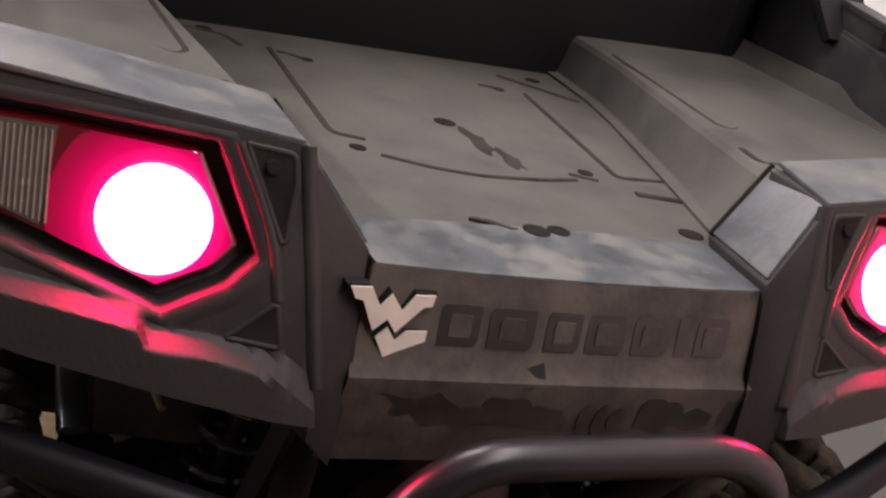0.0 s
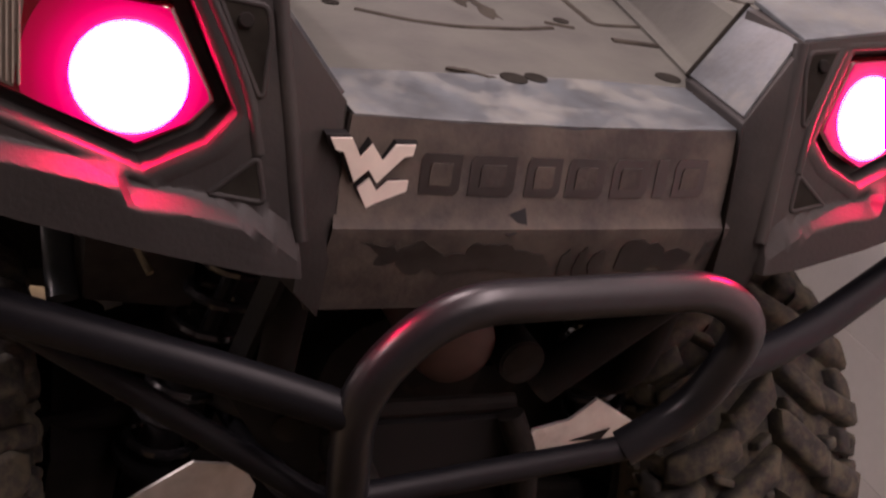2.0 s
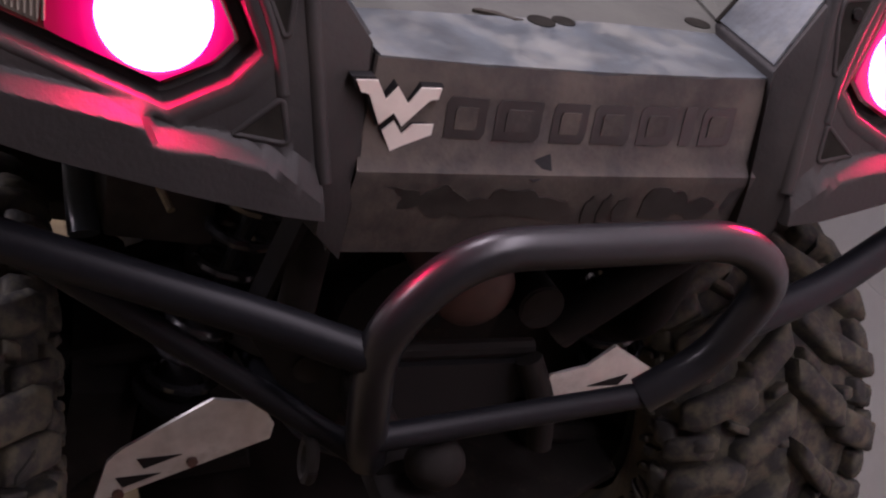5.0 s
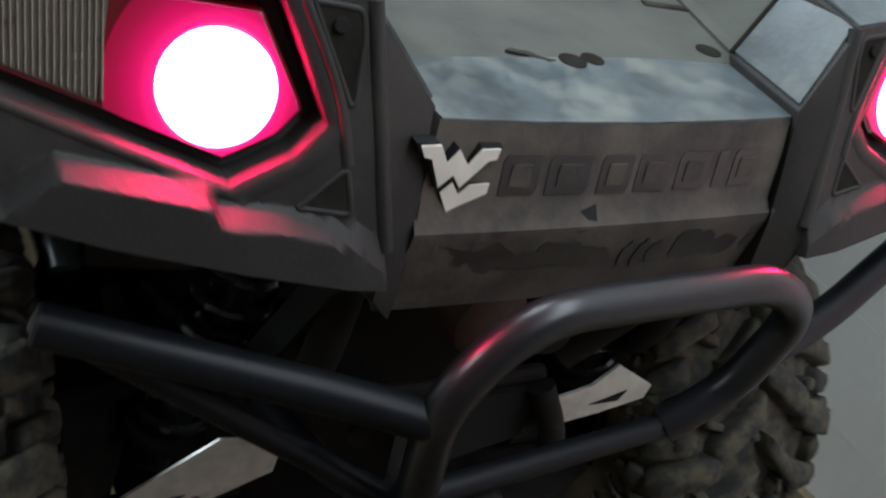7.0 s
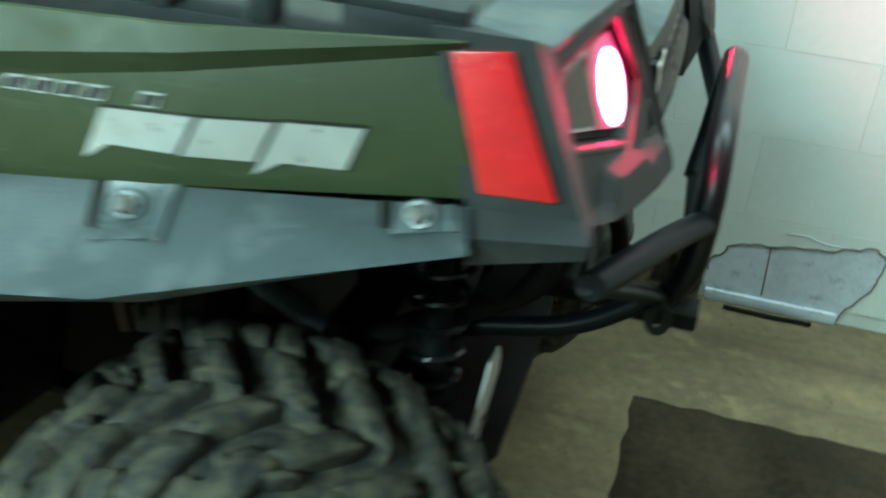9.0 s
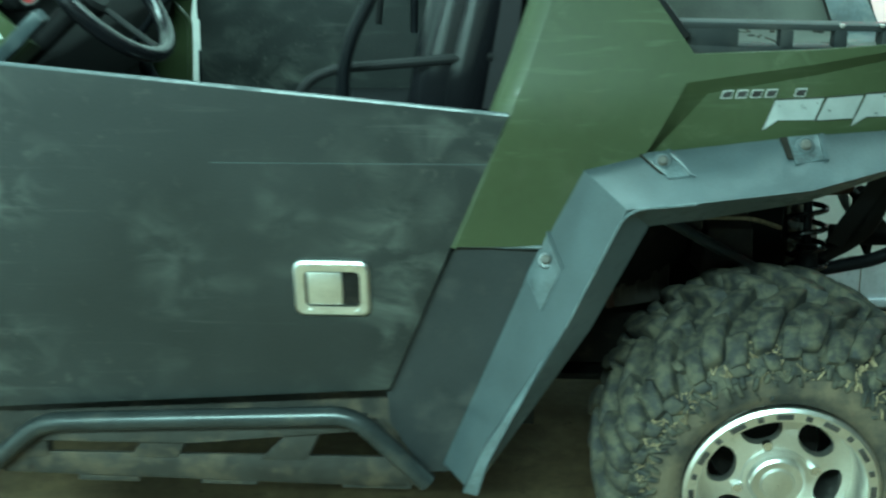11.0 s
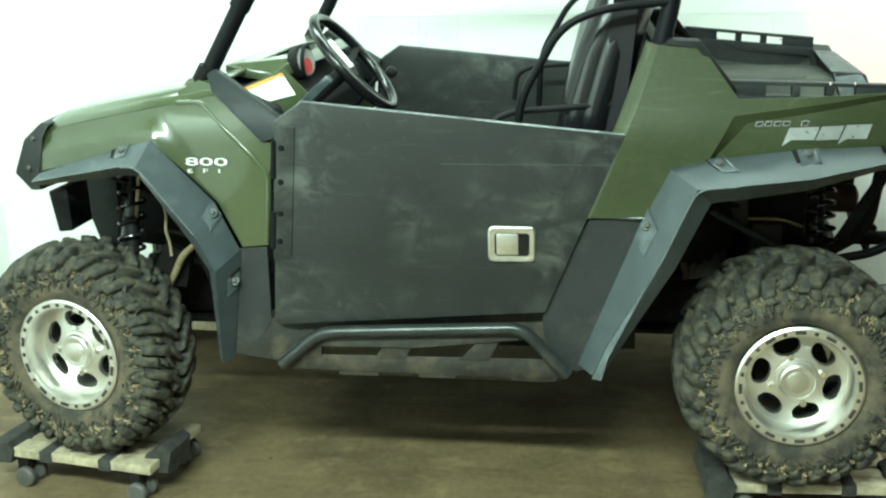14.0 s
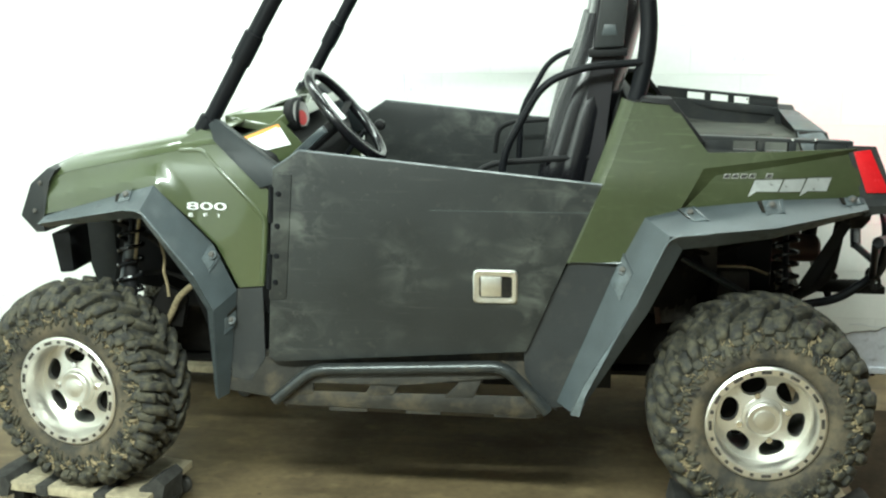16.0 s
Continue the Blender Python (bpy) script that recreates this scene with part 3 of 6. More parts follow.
# doors: flat sheet metal inserts
for s in BOTH:
    door = part("door", plate_xz([(-1.285, 1.158), (-1.36, 1.107), (-1.39, 0.572), (-1.37, 0.556), (-0.662, 0.608), (-0.467, 1.076)], s * 0.738, s * 0.75, 0.002), DOOR, car, "scuffed flat black sheet metal door")
    # paler than the door: the lamp's gleam along its top edge in colour
    part("door_edge", tube([(-1.36, s * 0.745, 1.107), (-1.285, s * 0.745, 1.158), (-0.467, s * 0.745, 1.076)], 0.0045, 0, 8), FLARE, door)
    hinge = part("hinge", plate_xz([(-1.36, 1.095), (-1.307, 1.094), (-1.334, 0.742), (-1.383, 0.74)], s * 0.7505, s * 0.754, 0.001), DOOR, door, "riveted black hinge strip")
    for z in (1.04, 0.95, 0.865, 0.79):
        part("rivet", disc((-1.345 - (1.04 - z) * 0.07, s * 0.754, z), (0, s, 0), 0.008, 0.005, 10, bevel=0.002), STEEL, door)
    part("hinge_knuckle", tube([(-1.365, s * 0.752, 1.06), (-1.37, s * 0.752, 0.96)], 0.008, 0, 8), STEEL, door)
    part("hinge_knuckle", tube([(-1.375, s * 0.752, 0.87), (-1.382, s * 0.752, 0.77)], 0.008, 0, 8), STEEL, door)
    bm = bmesh.new()
    hx0, hx1, hz0, hz1 = -0.809, -0.687, 0.745, 0.84
    def soft(x0, x1, z0, z1, r):
        return [(cx + r * math.cos(a), cz + r * math.sin(a)) for cx, cz, q in ((x1 - r, z1 - r, 0), (x0 + r, z1 - r, 1), (x0 + r, z0 + r, 2), (x1 - r, z0 + r, 3)) for a in (math.pi / 2 * (q + k / 3) for k in range(4))]
    outer = soft(hx0, hx1, hz0, hz1, 0.014)
    inner = soft(hx0 + 0.017, hx1 - 0.015, hz0 + 0.017, hz1 - 0.017, 0.008)
    rings = []
    for pts, y in ((outer, 0.7505), (outer, 0.756), (soft(hx0 + 0.004, hx1 - 0.004, hz0 + 0.004, hz1 - 0.004, 0.012), 0.759), (inner, 0.758), (inner, 0.7505)):
        rings.append([(x, s * y, z) for x, z in pts])
    latch = part("latch_frame", loft(rings, caps=False), BRUSHED, door, "bright steel paddle latch", angle=20)
    part("latch_cup", plate_xz([(hx0 + 0.015, hz0 + 0.015), (hx1 - 0.013, hz0 + 0.015), (hx1 - 0.013, hz1 - 0.015), (hx0 + 0.015, hz1 - 0.015)], s * 0.749, s * 0.7515), GRIME, latch)
    for x, z in ((hx0 + 0.025, hz0 + 0.008), (hx1 - 0.02, hz0 + 0.008), (hx0 + 0.025, hz1 - 0.008), (hx1 - 0.02, hz1 - 0.008)):
        part("latch_rivet", disc((x, s * 0.7585, z), (0, s, 0), 0.0045, 0.0025, 10, bevel=0.001), BRUSHED, latch)
    part("scratch", box(-0.93, -0.50, min(s * 0.7498, s * 0.7503), max(s * 0.7498, s * 0.7503), 1.0, 1.0015), FLARE, door)
    part("latch_paddle", box(hx0 + 0.021, hx0 + 0.078, min(s * 0.742, s * 0.756), max(s * 0.742, s * 0.756), hz0 + 0.019, hz1 - 0.019, 0.003), BRUSHED, latch)

# wheel arch flares
FLARE_ROWS = {}


def flare(name, inner, outer, lip, s, mat):
    FLARE_ROWS[name] = (inner, outer)
    rows = [[(x, s * w, z) for x, w, z in r] for r in (inner, outer, lip)]
    return part(name, shell(rows, 0.007), mat, car, "scratched grey-black plastic wheel arch flare", angle=25)


for s in BOTH:
    rf = flare("rear_flare",
               [(-0.575, 0.735, 0.46), (-0.415, 0.74, 0.865), (-0.352, 0.735, 0.99), (-0.262, 0.725, 1.012), (-0.02, 0.705, 1.036), (0.235, 0.635, 1.035)],
               [(-0.525, 0.80, 0.447), (-0.375, 0.815, 0.76), (-0.291, 0.826, 0.957), (-0.19, 0.822, 0.966), (-0.02, 0.79, 0.977), (0.245, 0.665, 1.008)],
               [(-0.508, 0.770, 0.452), (-0.335, 0.775, 0.738), (-0.252, 0.772, 0.912), (-0.175, 0.765, 0.920), (-0.01, 0.728, 0.938), (0.245, 0.612, 0.984)], s, FLARE)
    ff = flare("front_flare",
               [(-2.055, 0.675, 0.952), (-1.775, 0.725, 1.036), (-1.705, 0.735, 1.055), (-1.54, 0.74, 0.89), (-1.478, 0.74, 0.76), (-1.515, 0.735, 0.45)],
               [(-2.055, 0.735, 0.938), (-1.76, 0.82, 1.0), (-1.715, 0.825, 1.0), (-1.575, 0.82, 0.82), (-1.525, 0.815, 0.72), (-1.535, 0.78, 0.448)],
               [(-2.05, 0.69, 0.920), (-1.768, 0.762, 0.966), (-1.732, 0.765, 0.964), (-1.602, 0.775, 0.79), (-1.555, 0.775, 0.71), (-1.55, 0.755, 0.45)], s, FLARE)
    for f in (rf, ff):
        rows = FLARE_ROWS[f.name.split(".")[0]]
        # pale tube along the edge, a gloss highlight put into colour
        part("worn_ridge", tube([(x, s * (w - 0.001), z - 0.001) for x, w, z in rows[1][1:4]], 0.0026, 0.03, 8), FLARE_PALE, f)
    # lip paler than the flare: wear, and its sheen put into colour
    part("flare_lip", slab([(-0.390, s * 0.812, 0.735), (-0.498, s * 0.822, 0.51), (-0.512, s * 0.815, 0.447), (-0.538, s * 0.806, 0.448), (-0.50, s * 0.812, 0.54)], [(-0.390, s * 0.80, 0.735), (-0.498, s * 0.785, 0.51), (-0.512, s * 0.785, 0.447), (-0.538, s * 0.79, 0.448), (-0.50, s * 0.795, 0.54)], bevel=0.003), FLARE_PALE, rf)
    def on_flare(f, k, across, lift):
        rows = FLARE_ROWS[f.name.split(".")[0]]
        a, b = int(k), min(int(k) + 1, len(rows[0]) - 1)
        def pt(kk, ac):
            kk = max(0.0, min(len(rows[0]) - 1.0, kk))
            a, b = int(kk), min(int(kk) + 1, len(rows[0]) - 1)
            i0, o0 = Vector(rows[0][a]).lerp(Vector(rows[0][b]), kk - a), Vector(rows[1][a]).lerp(Vector(rows[1][b]), kk - a)
            return i0.lerp(o0, ac)
        p = pt(k, across)
        n = (pt(k + 0.02, across) - pt(k - 0.02, across)).cross(pt(k, across + 0.1) - pt(k, across - 0.1)).normalized()
        n = n if n.y + n.z > 0 else -n
        p = p + n * lift
        return (p.x, s * p.y, p.z), (n.x, s * n.y, n.z)
    for f, k, wide in ((rf, 1.02, 0.15), (rf, 3.06, 0.09), (rf, 4.0, 0.10), (rf, 4.86, 0.085), (ff, 0.97, 0.09), (ff, 3.1, 0.14), (ff, 4.25, 0.07)):
        def corner(dk, across, lift):
            return on_flare(f, k + dk * wide, across, lift)[0]
        pocket = part("bolt_pocket", slab([corner(-1, 0.0, 0.003), corner(0.9, 0.0, 0.003), corner(1.0, 0.50, 0.0022), corner(-0.9, 0.52, 0.0022)], [corner(-1, 0.02, -0.01), corner(0.8, 0.02, -0.01), corner(1, 0.52, -0.01), corner(-0.9, 0.52, -0.01)], bevel=0.0012), FLARE_PALE, f)
        if wide < 0.12:
            # near-black wedge carries the shade of the pocket's side wall
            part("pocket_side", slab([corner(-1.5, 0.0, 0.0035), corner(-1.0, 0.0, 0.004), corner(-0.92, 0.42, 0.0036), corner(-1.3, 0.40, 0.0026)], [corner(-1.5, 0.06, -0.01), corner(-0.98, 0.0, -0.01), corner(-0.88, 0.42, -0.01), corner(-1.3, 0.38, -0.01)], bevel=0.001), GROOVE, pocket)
        part("pocket_wall", slab([corner(0.92, 0.0, 0.004), corner(1.25, 0.0, 0.0055), corner(1.3, 0.54, 0.004), corner(1.0, 0.50, 0.003)], [corner(0.92, 0.0, -0.01), corner(1.25, 0.0, -0.01), corner(1.3, 0.52, -0.01), corner(1.0, 0.50, -0.01)], bevel=0.001), FLARE, pocket)
        at, up = on_flare(f, k, 0.2, 0.002)
        out = Vector((0.0, s * 0.85, 0.5)).normalized()
        part("boss", disc(at, out, 0.0135, 0.005, 16, bevel=0.002), FLARE, pocket)
        part("bolt", disc(Vector(at) + out * 0.0045, out, 0.0085, 0.007, 8, bevel=0.003), ZINC, pocket)

# bonnet
rings = []
for x, ze, zc in ((-2.06, 1.045, 1.075), (-2.0, 1.075, 1.118), (-1.904, 1.097, 1.145), (-1.80, 1.118, 1.168), (-1.714, 1.135, 1.188), (-1.628, 1.152, 1.208), (-1.56, 1.166, 1.222), (-1.52, 1.168, 1.22)):
    we = half_width(x, ze) - 0.004
    prof = [(-we, ze), (-we + 0.010, ze + 0.016), (-we + 0.030, ze + 0.029), (-we + 0.065, ze + 0.037), (-we * 0.72, ze + 0.040), (-we * 0.45, zc), (0, zc + 0.004)]
    prof += [(-y, z) for y, z in prof[-2::-1]]
    rings.append([(x, y, z) for y, z in prof])
part("bonnet", shell(rings, 0.006), GREEN, car, "glossy olive green bonnet")
# nose
for s in BOTH:
    part("nose_panel", slab([(-2.168, s * 0.605, 0.935), (-2.130, s * 0.605, 1.031), (-2.065, s * 0.625, 1.082), (-2.018, s * 0.648, 1.087), (-2.060, s * 0.640, 1.046), (-2.087, s * 0.634, 0.937), (-2.08, s * 0.635, 0.893), (-2.125, s * 0.60, 0.884)],
                            [(-2.27, s * 0.2, 0.925), (-2.225, s * 0.2, 1.02), (-2.15, s * 0.2, 1.07), (-2.06, s * 0.2, 1.08), (-2.06, s * 0.2, 1.04), (-2.07, s * 0.2, 0.935), (-2.05, s * 0.2, 0.89), (-2.2, s * 0.2, 0.875)], bevel=0.006), BLACK, car)
    part("fascia_bolt", disc((-2.088, s * 0.628, 1.038), (-0.5, s, 0.1), 0.007, 0.006, 10, bevel=0.002), ZINC, car)
    part("fascia_bolt", disc((-2.112, s * 0.625, 0.955), (-0.5, s, 0.1), 0.007, 0.006, 10, bevel=0.002), ZINC, car)
for s in BOTH:
    part("inner_fascia", slab([(-2.131, s * 0.5, 0.86), (-2.07, s * 0.5, 0.87), (-2.065, s * 0.5, 0.74), (-2.11, s * 0.5, 0.735)], [(-2.131, s * 0.36, 0.86), (-2.07, s * 0.36, 0.87), (-2.065, s * 0.36, 0.74), (-2.11, s * 0.36, 0.735)], bevel=0.008), DARK, car)
part("grille", slab([(-2.21, -0.2, 0.9), (-2.13, -0.2, 1.03), (-2.05, -0.2, 1.07), (-2.05, -0.2, 0.6), (-2.1, -0.2, 0.55)], [(-2.21, 0.2, 0.9), (-2.13, 0.2, 1.03), (-2.05, 0.2, 1.07), (-2.05, 0.2, 0.6), (-2.1, 0.2, 0.55)], bevel=0.008), BLACK, car)

# cargo bed: floor, side steps, rails, bulkhead
bed = part("cargo_bed", plate_xy([(-0.40, -0.315), (-0.2, -0.30), (0.30, -0.204), (0.318, -0.19), (0.318, 0.19), (0.30, 0.204), (-0.2, 0.30), (-0.40, 0.315)], 1.0, 1.03, 0.004), BED, car, "dusty moulded grey plastic cargo bed")
part("worn_edge", plate_xy([(0.236, -0.196), (0.3300, -0.189), (0.3365, -0.10), (0.3392, 0.0), (0.3365, 0.10), (0.3300, 0.189), (0.236, 0.196), (0.228, 0.06), (0.232, -0.06)], 1.028, 1.0325, 0.001), PALE_PLASTIC, bed, "scraped blue-grey edge of the bed")


# raised dark lines stand in for moulded grooves, groove shade kept in colour
def groove_line(pts, z, r=0.004):
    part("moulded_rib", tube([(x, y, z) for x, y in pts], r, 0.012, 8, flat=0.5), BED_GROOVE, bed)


groove_line([(-0.31, -0.148), (0.0, -0.146), (0.012, -0.142), (0.022, -0.112)], 1.030)
groove_line([(0.066, -0.108), (0.088, -0.06), (0.097, -0.01), (0.09, 0.06), (0.077, 0.106)], 1.030)
groove_line([(-0.255, 0.188), (0.055, 0.168), (0.05, 0.228)], 1.030)
groove_line([(-0.337, 0.18), (-0.253, 0.268)], 1.030, 0.005)
groove_line([(-0.298, -0.140), (-0.288, -0.122), (-0.276, -0.108)], 1.030)
groove_line([(-0.272, 0.126), (-0.266, 0.156)], 1.030)
groove_line([(-0.36, -0.255), (-0.345, -0.20), (-0.30, -0.185)], 1.030)
groove_line([(0.103, 0.165), (0.113, 0.223)], 1.030, 0.006)
groove_line([(0.06, 0.105), (0.072, 0.135)], 1.030, 0.004)
# flat near-black discs for holes, their inner shade in colour, and worn spots
for x, y, r in ((-0.077, 0.01, 0.013), (0.05, -0.128, 0.009), (0.05, 0.13, 0.009), (0.205, 0.172, 0.013), (-0.276, -0.106, 0.008), (-0.262, 0.152, 0.008), (-0.365, -0.222, 0.011), (-0.34, 0.236, 0.011), (0.237, -0.012, 0.013), (0.233, 0.012, 0.011)):
    part("bolt_hole" if y > 0.1 or x < 0.2 else "worn_spot", disc((x, y, 1.0297 if x < 0.22 else 1.0322), (0, 0, 1), r, 0.0012, 18), GROOVE, bed)
for cx, cy, rx, ry, seed in ((-0.018, 0.030, 0.040, 0.012, 3), (0.035, 0.048, 0.030, 0.010, 4), (0.228, -0.050, 0.005, 0.017, 5)):
    ring = [(cx + rx * math.cos(a) * (1 + 0.35 * math.sin(3 * a + seed)) + ry * 0.6 * math.sin(a), cy + ry * math.sin(a) * (1 + 0.3 * math.cos(4 * a + seed))) for a in (math.tau * k / 28 for k in range(28))]
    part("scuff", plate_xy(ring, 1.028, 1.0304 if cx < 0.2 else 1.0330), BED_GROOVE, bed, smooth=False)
for s in BOTH:
    rows = []
    for w, z, follow in ((-0.014, 1.0285, 1), (0.0, 1.0305, 1), (0.004, 1.034, 1), (0.026, 1.083, 1), (0.031, 1.0875, 1), (0.04, 1.089, 1), (0.50, 1.094, 0), (0.585, 1.096, 0), (0.596, 1.13, 0)):
        rows.append([(x, s * (w * (interp(x, [(-0.4, 0.5), (-0.15, 0.6), (0.05, 1.0), (0.25, 1.7)]) if 0.01 < w < 0.1 else 1.0) + (interp(x, [(-0.4, 0.300), (-0.25, 0.297), (-0.158, 0.284), (0.059, 0.242), (0.214, 0.209), (0.30, 0.192)]) if follow else (0.0 if x < 0.2 else -0.02))), z) for x in (-0.4, -0.25, -0.158, -0.05, 0.059, 0.15, 0.21, 0.235, 0.268)])
    part("bed_side", shell(rows, 0.005), BED, bed, angle=16)
    # dark lines again in place of grooves cut into the side step
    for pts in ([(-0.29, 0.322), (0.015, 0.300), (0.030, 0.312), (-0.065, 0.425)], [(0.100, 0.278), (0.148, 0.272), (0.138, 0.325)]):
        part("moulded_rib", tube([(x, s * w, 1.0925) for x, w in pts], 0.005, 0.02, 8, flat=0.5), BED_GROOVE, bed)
    for x, w in ((0.139, 0.338), (0.112, 0.378), (-0.21, 0.425), (-0.295, 0.404)):
        part("bolt_hole", disc((x, s * w, 1.091), (0, 0, 1), 0.010, 0.002, 16), GROOVE, bed)
    # slotted top rail
    def rail_piece(name, x0, x1, z0, z1, inset, parent, s=s):
        up = (0.048, 0.012) if s > 0 else (0.014, -0.006)
        def zz(x, z):
            return z + interp(x, [(-0.225, up[0]), (0.21, up[1])])
        def w(x):
            return interp(x, [(-0.3, 0.652), (-0.2, 0.645), (0.0, 0.622), (0.25, 0.582)]) - inset
        return part(name, slab([(x0, s * w(x0), zz(x0, z0)), (x1, s * w(x1), zz(x1, z0)), (x1, s * w(x1), zz(x1, z1)), (x0, s * w(x0), zz(x0, z1))], [(x0, s * (w(x0) - 0.035 + inset * 2), zz(x0, z0)), (x1, s * (w(x1) - 0.035 + inset * 2), zz(x1, z0)), (x1, s * (w(x1) - 0.035 + inset * 2), zz(x1, z1)), (x0, s * (w(x0) - 0.035 + inset * 2), zz(x0, z1))], bevel=0.002), BLACK, parent)
    rail = rail_piece("bed_rail", -0.225, 0.21, 1.120, 1.150, 0.0, bed)
    rail["label"] = "black slotted bed rail"
    rail_piece("rail_cap", -0.225, 0.21, 1.176, 1.186, 0.0, rail)
    for x0, x1 in ((-0.225, -0.115), (-0.05, -0.03), (0.035, 0.055), (0.11, 0.21)):
        rail_piece("rail_post", x0, x1, 1.149, 1.177, 0.002, rail)
    for x in (-0.12, -0.04, 0.045, 0.105):
        part("rail_pin", disc((x, s * 0.61, 1.184), (0, 0, 1), 0.005, 0.004, 8), CHROME, rail)
    part("inner_side", slab([(-0.40, s * 0.60, 1.09), (0.2, s * 0.575, 1.09), (0.2, s * 0.572, 1.14), (-0.225, s * 0.605, 1.15 + 0.022 * (s + 1)), (-0.40, s * 0.60, 1.27)], [(-0.40, s * 0.606, 1.09), (0.2, s * 0.581, 1.09), (0.2, s * 0.578, 1.14), (-0.225, s * 0.611, 1.15 + 0.022 * (s + 1)), (-0.40, s * 0.606, 1.27)]), BLACK, bed)
    part("rail_horn", slab([(-0.372, s * 0.652, 1.287), (-0.36, s * 0.648, 1.300), (-0.283, s * 0.648, 1.297), (-0.192, s * 0.664, 1.182), (-0.205, s * 0.664, 1.172), (-0.291, s * 0.650, 1.284)],
                           [(-0.372, s * 0.56, 1.287), (-0.36, s * 0.56, 1.300), (-0.283, s * 0.56, 1.297), (-0.192, s * 0.585, 1.182), (-0.205, s * 0.585, 1.172), (-0.291, s * 0.56, 1.284)], bevel=0.003), DARK, bed)
part("bulkhead", slab([(-0.40, -0.62, 1.0), (-0.40, 0.62, 1.0), (-0.37, 0.64, 1.29), (-0.37, -0.64, 1.29)], [(-0.42, -0.62, 1.0), (-0.42, 0.62, 1.0), (-0.40, 0.64, 1.29), (-0.40, -0.64, 1.29)], bevel=0.004), DARK, bed)

# tail pods with lamps
def polar(poly, cw, cz, angles):
    """Where rays from a middle point leave a polygon in (w, z)."""
    out = []
    for a in angles:
        dw, dz = math.cos(a), math.sin(a)
        best = 0.01
        for (w0, z0), (w1, z1) in zip(poly, poly[1:] + poly[:1]):
            ew, ez = w1 - w0, z1 - z0
            den = dw * ez - dz * ew
            if abs(den) < 1e-9:
                continue
            t = ((w0 - cw) * ez - (z0 - cz) * ew) / den
            u = ((w0 - cw) * dz - (z0 - cz) * dw) / den
            if t > 0 and -1e-6 <= u <= 1 + 1e-6:
                best = max(best, t)
        out.append((cw + dw * best, cz + dz * best))
    return out


def pod_x(w, z, out=0.0):
    """The housing's face leans outwards towards its foot; below the lamp it steps out to a ledge."""
    raised = interp(w, [(0.354, 0.0), (0.362, 1.0), (0.456, 1.0), (0.490, 0.0)])
    ledge = interp(w, [(0.227, 0.935), (0.25, 0.955), (0.31, 0.970), (0.58, 0.985)])
    ledge += raised * (interp(w, [(0.36, 0.985), (0.463, 1.004)]) - ledge)
    proud = interp(w, [(0.226, 0.006), (0.26, 0.014), (0.34, 0.018), (0.602, 0.012)])
    step = max(0.0, min(1.0, (ledge + 0.004 - z) / 0.010))
    return 0.305 - 0.085 * (w - 0.25) + 0.35 * (1.108 - z) + proud * step + out


MID_W, MID_Z = 0.40, 1.055
POD_RIM = [(0.25, 1.110), (0.42, 1.129), (0.58, 1.147), (0.602, 1.0), (0.43, 0.955), (0.226, 0.915), (0.236, 1.03)]
POD_BEZEL = [(0.314, 1.104), (0.42, 1.111), (0.50, 1.115), (0.525, 1.106), (0.537, 1.085), (0.533, 1.064), (0.515, 1.047), (0.43, 1.016), (0.344, 0.985), (0.300, 1.006), (0.279, 1.028)]
POD_LENS = [(0.323, 1.094), (0.42, 1.101), (0.495, 1.104), (0.514, 1.098), (0.525, 1.083), (0.521, 1.066), (0.505, 1.053), (0.43, 1.027), (0.346, 0.997), (0.308, 1.014), (0.291, 1.032)]
corner_angles = [math.atan2(z - MID_Z, w - MID_W) for w, z in POD_RIM + POD_BEZEL]
ANGLES = sorted(set([round(a, 4) for a in corner_angles] + [round(math.tau * k / 150 - math.pi + 0.011, 4) for k in range(150)]))
